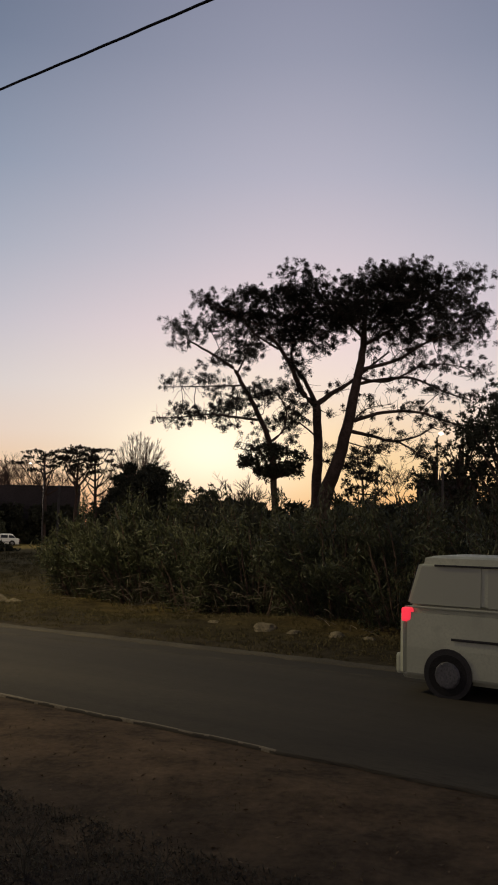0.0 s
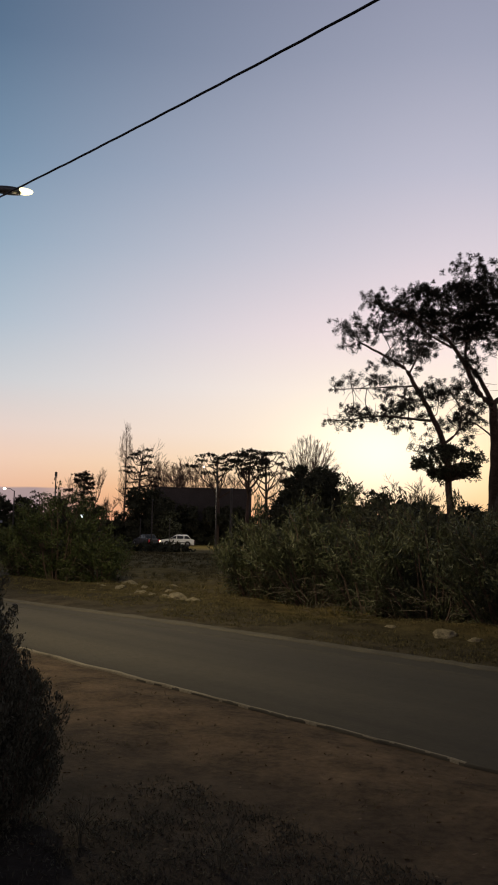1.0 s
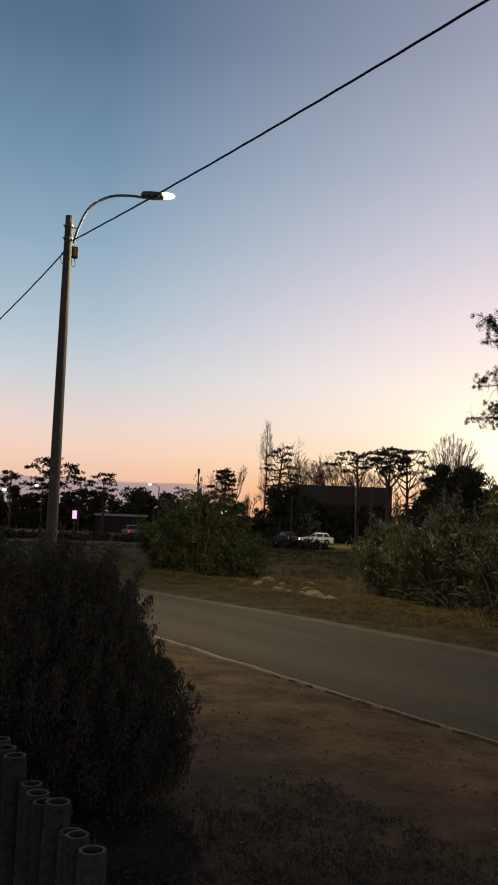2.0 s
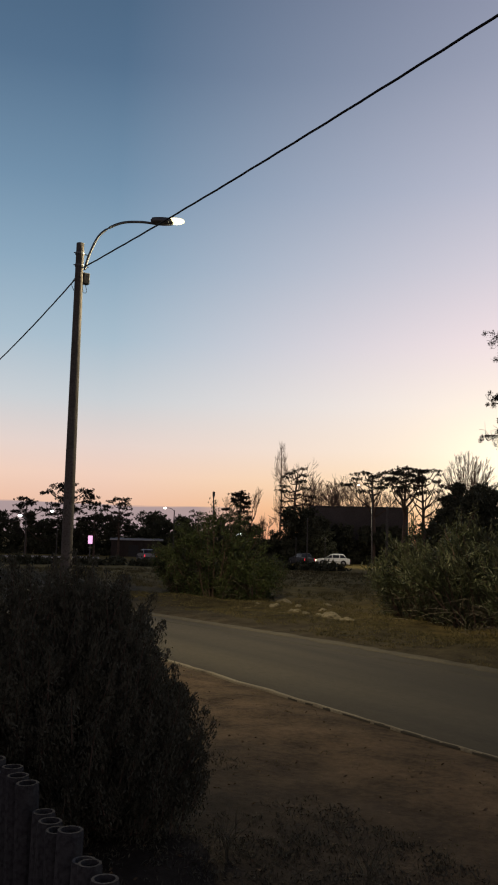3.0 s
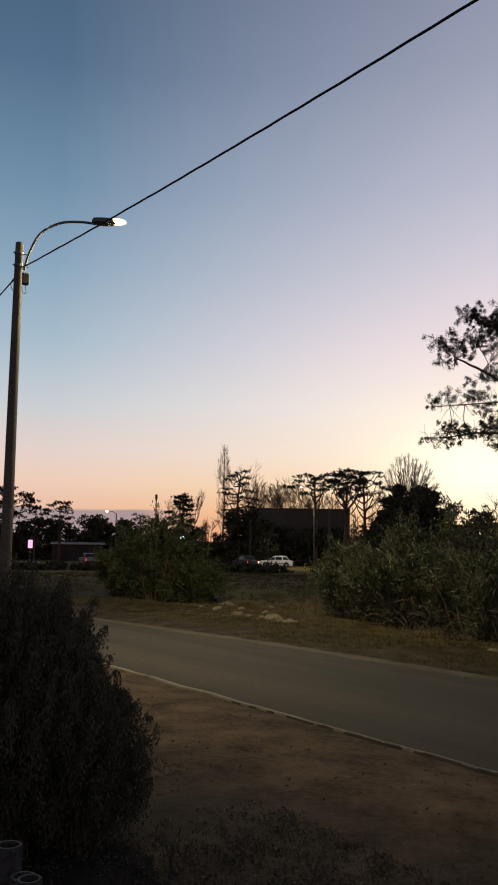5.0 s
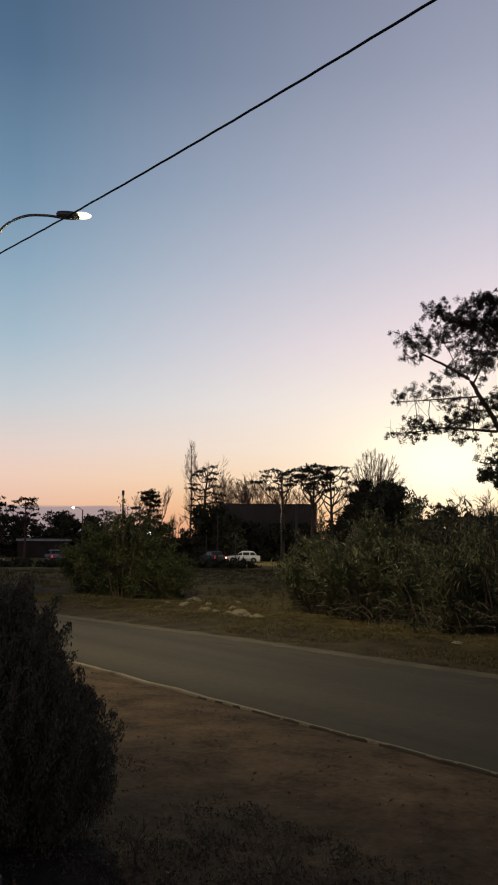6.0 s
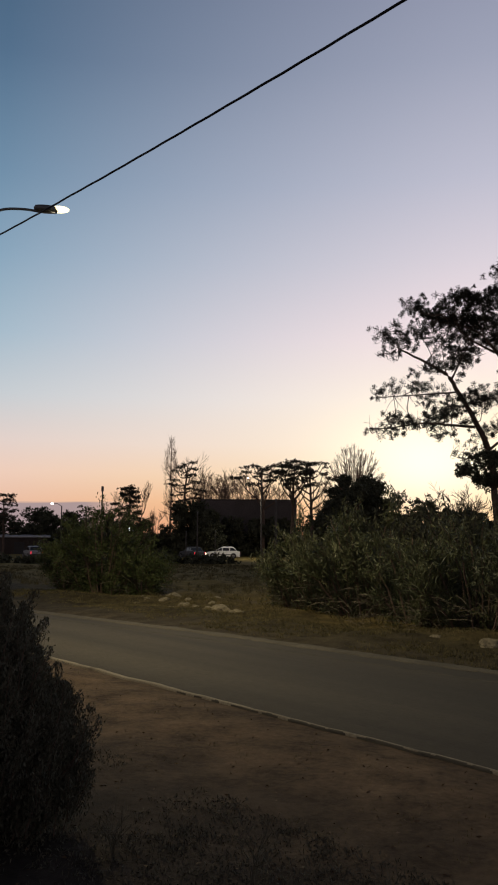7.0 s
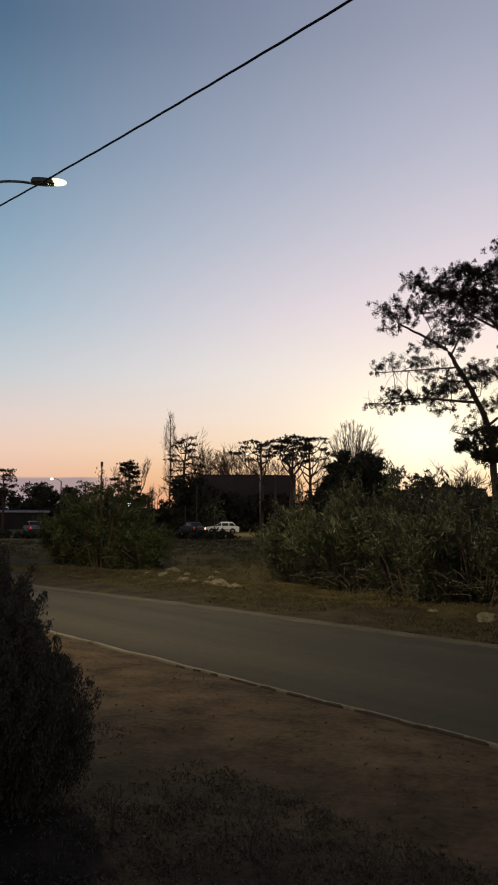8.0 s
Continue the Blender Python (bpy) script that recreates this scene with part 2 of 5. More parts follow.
def ground_material():
    m = bpy.data.materials.new("earth_dry_grass_lamp_tint")
    m.use_nodes = True
    n, l = m.node_tree.nodes, m.node_tree.links
    bs = n["Principled BSDF"]
    tc = n.new("ShaderNodeTexCoord")

    def noise_at(s, detail=6.0, rough=0.6):
        k = n.new("ShaderNodeTexNoise")
        k.inputs["Scale"].default_value, k.inputs["Detail"].default_value, k.inputs["Roughness"].default_value = s, detail, rough
        l.new(tc.outputs["Object"], k.inputs["Vector"])
        return k.outputs[0]

    def calc(op, a, b):
        k = n.new("ShaderNodeMath")
        k.operation = op
        for i, s in enumerate((a, b)):
            if isinstance(s, (int, float)):
                k.inputs[i].default_value = s
            else:
                l.new(s, k.inputs[i])
        return k.outputs[0]

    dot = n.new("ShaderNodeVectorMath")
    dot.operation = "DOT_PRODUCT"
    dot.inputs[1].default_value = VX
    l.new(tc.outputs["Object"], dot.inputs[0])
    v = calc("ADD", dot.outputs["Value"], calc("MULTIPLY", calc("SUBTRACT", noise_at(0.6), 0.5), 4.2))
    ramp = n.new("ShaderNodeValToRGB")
    # last two stops: lamp warmth on the field is put into the colour
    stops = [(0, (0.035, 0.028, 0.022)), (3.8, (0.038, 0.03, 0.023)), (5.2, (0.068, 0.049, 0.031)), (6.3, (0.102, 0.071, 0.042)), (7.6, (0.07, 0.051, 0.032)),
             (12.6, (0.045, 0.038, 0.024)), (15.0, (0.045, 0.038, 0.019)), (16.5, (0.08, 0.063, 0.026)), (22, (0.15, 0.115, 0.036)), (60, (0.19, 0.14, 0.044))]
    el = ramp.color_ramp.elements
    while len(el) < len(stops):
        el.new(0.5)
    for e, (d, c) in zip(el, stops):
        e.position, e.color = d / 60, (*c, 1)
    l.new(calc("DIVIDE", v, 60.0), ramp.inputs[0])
    hsv = n.new("ShaderNodeHueSaturation")
    l.new(ramp.outputs[0], hsv.inputs["Color"])
    blot = calc("ADD", -0.65, calc("ADD", calc("MULTIPLY", noise_at(1.5), 2.3), calc("MULTIPLY", noise_at(12.0), 0.9)))
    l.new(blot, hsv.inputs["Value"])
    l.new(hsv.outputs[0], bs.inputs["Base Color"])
    bs.inputs["Roughness"].default_value = 0.97
    bs.inputs["Specular IOR Level"].default_value = 0.1
    bp = n.new("ShaderNodeBump")
    bp.inputs["Strength"].default_value, bp.inputs["Distance"].default_value = 0.8, 0.05
    l.new(noise_at(9.0, 8.0, 0.7), bp.inputs["Height"])
    l.new(bp.outputs[0], bs.inputs["Normal"])
    return m


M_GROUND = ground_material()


# ---- building blocks ----
def thing(name, place, label, category, group="", turn=0.0, kind=""):
    ob = new(name)
    ob.empty_display_size = 0.2
    ob.matrix_world = Matrix.Translation(place) @ Matrix.Rotation(turn, 4, "Z")
    return tagged(ob, label, category, group, kind)


def part(name, me, material, parent=None, label="", kind="", smooth=False):
    """Links a mesh or a bmesh as one mesh object under its thing."""
    if isinstance(me, bmesh.types.BMesh):
        bm, me = me, bpy.data.meshes.new(name)
        bmesh.ops.recalc_face_normals(bm, faces=bm.faces)
        bm.to_mesh(me)
        bm.free()
    if not me.materials:
        me.materials.append(material)
    if smooth:
        me.polygons.foreach_set("use_smooth", [True] * len(me.polygons))
    ob = new(name, me)
    if parent:
        ob.parent = parent
    if label or kind:
        tagged(ob, label, kind=kind)
    return ob


def mesh_np(name, verts, faces):
    """A mesh from arrays: faces all of one size."""
    verts, faces = np.asarray(verts, np.float32), np.asarray(faces, np.int32)
    me = bpy.data.meshes.new(name)
    k = faces.shape[1]
    me.vertices.add(len(verts))
    me.vertices.foreach_set("co", verts.ravel())
    me.loops.add(faces.size)
    me.loops.foreach_set("vertex_index", faces.ravel())
    me.polygons.add(len(faces))
    me.polygons.foreach_set("loop_start", np.arange(0, faces.size, k, dtype=np.int32))
    me.update(calc_edges=True)
    me.validate()
    return me


class Tubes:
    """Gathers tapered tubes along bent lines into one mesh."""

    def __init__(self, sides=6):
        self.v, self.f, self.n = [], [], sides

    def add(self, pts, r0, r1):
        pts = [Vector(p) for p in pts]
        base, k = len(self.v), self.n
        for i, p in enumerate(pts):
            d = (pts[min(i + 1, len(pts) - 1)] - pts[max(i - 1, 0)]).normalized()
            a = d.orthogonal().normalized() if abs(d.z) < 0.99 else Vector((1, 0, 0))
            b = d.cross(a)
            r = r0 + (r1 - r0) * i / max(1, len(pts) - 1)
            for j in range(k):
                an = 2 * math.pi * j / k
                self.v.append(p + (a * math.cos(an) + b * math.sin(an)) * r)
        for i in range(len(pts) - 1):
            for j in range(k):
                q = base + i * k
                self.f.append((q + j, q + (j + 1) % k, q + k + (j + 1) % k, q + k + j))
        c = len(self.v)
        self.v.append(pts[-1])
        top = base + (len(pts) - 1) * k
        for j in range(k):
            self.f.append((top + j, top + (j + 1) % k, c, c))

    def mesh(self, name):
        me = bpy.data.meshes.new(name)
        me.from_pydata(self.v, [], [f if f[2] != f[3] else f[:3] for f in self.f])
        return me


def bent(pts, n=4, wobble=0.0, rng=None):
    """A smooth line through the points."""
    pts = [Vector(p) for p in pts]
    out = []
    for i in range(len(pts) - 1):
        p0, p1, p2, p3 = pts[max(i - 1, 0)], pts[i], pts[i + 1], pts[min(i + 2, len(pts) - 1)]
        for j in range(n):
            t = j / n
            q = 0.5 * ((2 * p1) + (p2 - p0) * t + (2 * p0 - 5 * p1 + 4 * p2 - p3) * t * t + (3 * p1 - p0 - 3 * p2 + p3) * t ** 3)
            if wobble and (i or j):
                q = q + Vector(rng.uniform(-wobble, wobble, 3))
            out.append(q)
    return out + [pts[-1]]


def blades(name, centres, ways, length, width, rng):
    """Narrow leaves: a bent diamond of two triangles each, at the centres, pointing along the ways."""
    c, w = np.asarray(centres, float), np.asarray(ways, float)
    n = len(c)
    w /= np.linalg.norm(w, axis=1, keepdims=True) + 1e-9
    side = np.cross(w, rng.normal(size=(n, 3)))
    side /= np.linalg.norm(side, axis=1, keepdims=True) + 1e-9
    ln = length * rng.uniform(0.6, 1.35, (n, 1))
    wd = width * rng.uniform(0.7, 1.3, (n, 1))
    up = np.cross(side, w)
    v = np.stack([c - w * ln * 0.5, c + side * wd * 0.5 + up * wd * 0.25, c + w * ln * 0.5, c - side * wd * 0.5 + up * wd * 0.25], 1).reshape(-1, 3)
    f = np.arange(n * 4).reshape(-1, 4)
    return mesh_np(name, v, f)


def ball(rng, n, shell=0.35):
    """Random points in a unit ball, more of them near its skin."""
    d = rng.normal(size=(n, 3))
    d /= np.linalg.norm(d, axis=1, keepdims=True)
    return d * (shell + (1 - shell) * rng.uniform(0, 1, (n, 1)) ** 0.5)


def tufted(rng, pads, per_m3, tuft, leaf_n, spread_up=0.5):
    """Leaves in tufts that fill flattened pads: pads are (centre, rx, ry, rz, density). Returns centres and directions."""
    cs, ws = [], []
    for c, rx, ry, rz, dens in pads:
        n = max(4, int(per_m3 * rx * ry * rz * 4.2 * dens))
        b = ball(rng, n, 0.15)
        t = np.array(c) + b * np.array([rx, ry, rz])
        # tufts stand up out of the top and are thinned at the bottom
        keep = (b[:, 2] > -0.35) | (rng.uniform(size=n) < 0.45)
        t = t[keep]
        m = len(t)
        d = rng.normal(size=(m, leaf_n, 3)) + np.array([0, 0, spread_up])
        d /= np.linalg.norm(d, axis=2, keepdims=True)
        cs.append((t[:, None, :] + d * tuft * rng.uniform(0.2, 1.0, (m, leaf_n, 1))).reshape(-1, 3))
        ws.append(d.reshape(-1, 3))
    return np.concatenate(cs), np.concatenate(ws)


def box_bm(sx, sy, sz, at=(0, 0, 0), bevel=0.0, rot=None):
    bm = bmesh.new()
    m = Matrix.Translation(at) @ (rot or Matrix()) @ Matrix.Diagonal((sx, sy, sz, 1))
    bmesh.ops.create_cube(bm, size=1, matrix=m)
    if bevel:
        bmesh.ops.bevel(bm, geom=bm.edges[:], offset=bevel, segments=2, affect="EDGES", profile=0.6)
    return bm


def drum_bm(r0, r1, h, at=(0, 0, 0), rot=None, seg=16, bevel=0.0):
    bm = bmesh.new()
    bmesh.ops.create_cone(bm, cap_ends=True, segments=seg, radius1=r0, radius2=r1, depth=h, matrix=Matrix.Translation(at) @ (rot or Matrix()))
    if bevel:
        bmesh.ops.bevel(bm, geom=[e for e in bm.edges if len(e.link_faces) == 2 and e.calc_face_angle(0) > 0.8], offset=bevel, segments=2, affect="EDGES")
    return bm


# ---- ground, road ----
def far_edge(u):
    return float(np.interp(u, [-60, 2, 8, 16, 24, 34, 120], [14.6, 13.3, 12.9, 12.45, 11.5, 10.6, 10.2]))


def near_edge(u):
    return float(np.interp(u, [-60, 24, 34, 120], [7.57, 7.5, 7.1, 6.6]))


def height(u, v):
    p = Vector((u * 0.35, v * 0.35, 0))
    h = 0.05 * noise.noise(p) + 0.03 * noise.noise(p * 4.1) + 0.015 * noise.noise(p * 11)
    if v > far_edge(u):  # a low sandy bank beyond the road
        s = min(1.0, (v - far_edge(u)) / 3.0)
        h += 0.22 * s * max(0.0, 0.4 + noise.noise(Vector((u * 0.3, v * 0.5, 3.0)))) * (1.0 if v < 40 else 0.4)
    near, farv = near_edge(u), far_edge(u)
    d = max(near - v, v - farv)
    k = max(0.0, min(1.0, d / 0.8))
    return h * k - 0.035 * (1 - k) + fall(math.hypot(u, v))


def build_ground():
    us = np.unique(np.concatenate([np.linspace(-3000, -60, 14), np.linspace(-60, -4, 30), np.linspace(-4, 32, 181), np.linspace(32, 130, 60), np.linspace(130, 3000, 14)]))
    vs = np.unique(np.concatenate([np.linspace(-2500, -20, 10), np.linspace(-20, 2, 16), np.linspace(2, 24, 133), np.linspace(24, 120, 50), np.linspace(120, 3500, 14)]))
    verts = []
    for u in us:
        for v in vs:
            z = height(u, v) if -70 < u < 140 and -20 < v < 130 else -0.72
            verts.append(uv(u, v, z))
    k = len(vs)
    i, j = np.meshgrid(np.arange(len(us) - 1), np.arange(k - 1), indexing="ij")
    a = (i * k + j).ravel()
    me = mesh_np("ground", verts, np.stack([a, a + 1, a + k + 1, a + k], 1))
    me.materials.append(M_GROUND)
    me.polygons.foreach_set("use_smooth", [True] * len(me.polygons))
    tagged(new("ground", me), "bare brown earth and dry grass beside the road, lamp warmth tinted into the far field", "ground", kind="structure")


def strip(name, inner, outer, z0, z1, material, label, parent=None, us=None, rag=0.05, seed=1, follow=False):
    """A slab that follows two lines along the road, with ragged edges and a real thickness."""
    us = us if us is not None else np.concatenate([np.linspace(-60, -2, 40), np.linspace(-1.8, 36, 240), np.linspace(37, 120, 50)])
    verts = []
    for u in us:
        ra = rag * (noise.noise(Vector((u * 1.1, seed, 0))) + 0.6 * noise.noise(Vector((u * 5.3, seed, 7))))
        rb = rag * (noise.noise(Vector((u * 1.1, seed + 50, 0))) + 0.6 * noise.noise(Vector((u * 5.3, seed + 50, 7))))
        a, b = inner(u) + ra, outer(u) + (ra if follow else rb)
        for v, z in ((a, z0), (a + 0.008, z1 - 0.01), (a + 0.03, z1), (b - 0.03, z1), (b - 0.008, z1 - 0.01), (b, z0)):
            verts.append(uv(u, v, z))
    n = len(us)
    i, j = np.meshgrid(np.arange(n - 1), np.arange(5), indexing="ij")
    a = (i * 6 + j).ravel()
    ob = part(name, mesh_np(name, verts, np.stack([a, a + 6, a + 7, a + 1], 1)), material, parent)
    return tagged(ob, label, "road", kind="structure")


build_ground()
strip("road", near_edge, lambda u: far_edge(u) - 0.02, -0.1, 0.0, M_ASPHALT, "worn grey asphalt road with crumbling edges", rag=0.07, seed=2)
strip("road_edge_far", lambda u: far_edge(u) - 0.34, lambda u: far_edge(u) + 0.1, -0.09, 0.012, M_EDGEF, "pale sandy edging along the far side of the road", rag=0.13, seed=5)
strip("road_edge_near", lambda u: near_edge(u) + 0.006 - 0.022 * max(0.0, min(1.0, (u - 9) / 2)), lambda u: near_edge(u) + 0.085 + 0.04 * max(0.0, min(1.0, (u - 9) / 8)), -0.09, 0.003, M_EDGE, "pale worn edge along the near side of the road", us=np.linspace(5.0, 70, 280), rag=0.07, seed=2, follow=True)
strip("road_seam", lambda u: far_edge(u) - 1.02 - 0.02 * u / 10, lambda u: far_edge(u) - 0.82, -0.02, 0.004, M_SEAM, "thin pale line of grit on the asphalt", rag=0.09, seed=14)


# ---- street lamp and cable ----
def street_lamp():
    t = thing("street_lamp", POLE, "tall concrete street lamp with a curved steel arm and lit head", "street lamp")
    lean = UX * 0.10
    part("pole", bent_tube([(0, 0, -0.3), lean * 0.3 + Vector((0, 0, 3)), lean * 0.7 + Vector((0, 0, 6)), lean + Vector((0, 0, 8.92))], 0.135, 0.088, 14), M_POLE, t, "weathered grey concrete pole", smooth=True)
    foot = lean + VX * 0.13
    arm = [foot + Vector((0, 0, 8.33)), foot + VX * 0.10 + Vector((0, 0, 8.72)), foot + VX * 0.34 + Vector((0, 0, 9.24)), foot + VX * 0.8 + Vector((0, 0, 9.6)),
           foot + VX * 1.3 + Vector((0, 0, 9.75)), foot + VX * 1.72 + Vector((0, 0, 9.80))]
    part("arm", bent_tube(arm, 0.03, 0.03, 8), M_STEEL, t, "curved steel arm", smooth=True)
    tilt = Matrix.Rotation(math.atan2(VX.y, VX.x), 4, "Z") @ Matrix.Rotation(radians(-9), 4, "Y")
    c = foot + VX * 1.9 + Vector((0, 0, 9.9))
    head = part("lamp_head", drum_bm(0.5, 0.5, 1, c, tilt @ Matrix.Diagonal((0.62, 0.26, 0.15, 1)), 16, 0.03), M_STEEL, t, "dark metal lamp housing", smooth=True)
    c2 = foot + VX * 2.25 + Vector((0, 0, 9.98))
    bm = bmesh.new()
    bmesh.ops.create_uvsphere(bm, u_segments=16, v_segments=8, radius=0.5, matrix=Matrix.Translation(c2) @ tilt @ Matrix.Diagonal((0.5, 0.26, 0.16, 1)))
    lens = part("lens", bm, M_LAMP, head, "glowing warm lens", smooth=True)
    lens.visible_shadow = False
    for z in (8.4, 8.68):
        part("clamp", drum_bm(0.105, 0.105, 0.05, lean + Vector((0, 0, z)), None, 14), M_STEEL, t)
        part("bolt", box_bm(0.36, 0.02, 0.02, lean + VX * 0.04 + Vector((0, 0, z)), 0.004, Matrix.Rotation(math.atan2(VX.y, VX.x), 4, "Z")), M_STEEL, t)
    part("junction_box", box_bm(0.16, 0.14, 0.26, lean + VX * 0.16 + Vector((0, 0, 8.12)), 0.02, Matrix.Rotation(math.atan2(VX.y, VX.x), 4, "Z")), M_PLASTIC, t, "small black junction box")
    for line in ([lean + VX * 0.16 + Vector((0, 0, 8.0)), lean + VX * 0.2 + Vector((0, 0, 7.82)), lean + VX * 0.12 + Vector((0, 0, 7.8)), lean + VX * 0.1 + Vector((0, 0, 7.95))],
                 [lean - VX * 0.09 + Vector((0, 0, 8.1)), lean - VX * 0.16 + Vector((0, 0, 7.95)), lean - VX * 0.1 + Vector((0, 0, 7.8))]):
        part("loose_wire", bent_tube(line, 0.007, 0.007, 5), M_CABLE, t, "thin loose wire end")


def bent_tube(pts, r0, r1, sides):
    tb = Tubes(sides)
    tb.add(bent(pts, 6), r0, r1)
    return tb.mesh("tube")


street_lamp()


def plain_pole(place, label):
    t = thing("utility_pole", place, label, "utility pole", "poles that carry the cable")
    part("pole", bent_tube([(0, 0, -0.3), (0, 0, 4), (0, 0, 8.9)], 0.135, 0.09, 12), M_POLE, t, smooth=True)
    part("bracket", box_bm(0.2, 0.16, 0.12, (0, 0.1, 8.3), 0.02), M_STEEL, t)


plain_pole(uv(-19, 6.5), "grey concrete utility pole that carries the cable")
plain_pole(uv(56, 6.3), "grey concrete utility pole that carries the cable")


def cable(u0, z0, u1, z1, sag, label, v0=6.65, v1=6.65):
    """A thick bundled cable with slight kinks, hanging from pole to pole."""
    t = thing("overhead_cable", uv((u0 + u1) / 2, 6.6, 0), label, "cable", "overhead cables")
    base = uv((u0 + u1) / 2, 6.6, 0)
    n = 200
    pts = []
    for i in range(n + 1):
        k = i / n
        u = u0 + (u1 - u0) * k
        z = z0 + (z1 - z0) * k - sag * 4 * k * (1 - k)
        ph = u * 2 * math.pi / 0.75
        pts.append(uv(u, v0 + (v1 - v0) * k, z) + VX * (0.002 * math.cos(ph)) + Vector((0, 0, 0.002 * math.sin(ph) + 0.006 * noise.noise(Vector((u * 0.9, 0, 0))))) - base)
    tb = Tubes(7)
    tb.add(pts, 0.0165, 0.0165)
    part("sheath", tb.mesh("sheath"), M_CABLE, t, smooth=True)


cable(17.9, 8.42, -19, 8.62, 0.57, "thick black overhead cable hanging from pole to pole")
cable(17.8, 8.12, 56, 8.3, 1.75, "black overhead cable running off to the next pole", 6.45, 6.4)


# ---- the big pines beyond the road ----
PINE_D = 40.0


def pine_limb(tb, rng, pts, r0, r1, deep):
    """A limb through (x, z) points; deep: how far its end goes out of the plane of the trunks."""
    n = len(pts) - 1
    tb.add(bent([(x, deep * (i / n) ** 1.2, z) for i, (x, z) in enumerate(pts)], 5, r0 * 0.12, rng), r0, r1)


def twigs_to(tb, rng, pads, nodes, r=0.028):
    """Branchlets from the limbs to the pads, and finer ones inside each pad."""
    nodes = np.array([list(p) for p in nodes])
    for c, rx, ry, rz, dens in pads:
        c = np.array(c)
        order = np.argsort(((nodes - c) ** 2).sum(1) + rng.uniform(0, 0.6, len(nodes)))
        for k in range(2):
            a = nodes[order[k * 2]]
            if k and (rx < 0.75 or np.linalg.norm(a - c) > 1.6):
                continue
            mid = (a + c) / 2 + rng.normal(size=3) * 0.18 - np.array([0, 0, 0.12])
            tb.add(bent([a, mid, c], 3), r, r * 0.5)
        for _ in range(int(5 + 7 * rx)):
            e = c + ball(rng, 1, 0.7)[0] * np.array([rx, ry, rz])
            s = c + rng.normal(size=3) * np.array([rx, ry, rz]) * 0.25
            tb.add(bent([s, (s + e) / 2 - np.array([0, 0, 0.1]), e], 2), r * 0.5, r * 0.2)


def sprays(rng, pads, per_m3, size, n, flat=0.45, group=6):
    """Puffs of needles in small flat sprays through the pads, with gaps between the sprays."""
    cs, ws = [], []
    for c, rx, ry, rz, dens in pads:
        m = max(2, int(per_m3 * rx * ry * rz * 4.2 * dens / group))
        t = np.array(c) + ball(rng, m, 0.1) * np.array([rx, ry, rz])
        t = (t[:, None, :] + np.clip(rng.normal(size=(m, group, 3)), -1.6, 1.6) * size * np.array([1.7, 1.7, 1.7 * flat])).reshape(-1, 3)
        m = len(t)
        r = size * rng.uniform(0.6, 1.3, (m, 1, 1))
        d = rng.normal(size=(m, n, 3)) + np.array([0, 0, 0.3])
        d /= np.linalg.norm(d, axis=2, keepdims=True)
        k = rng.uniform(0.2, 1.0, (m, n, 1))
        cs.append((t[:, None, :] + d * r * k).reshape(-1, 3))
        ws.append((d + rng.normal(size=(m, n, 3)) * 0.35).reshape(-1, 3))
    return np.concatenate(cs), np.concatenate(ws)


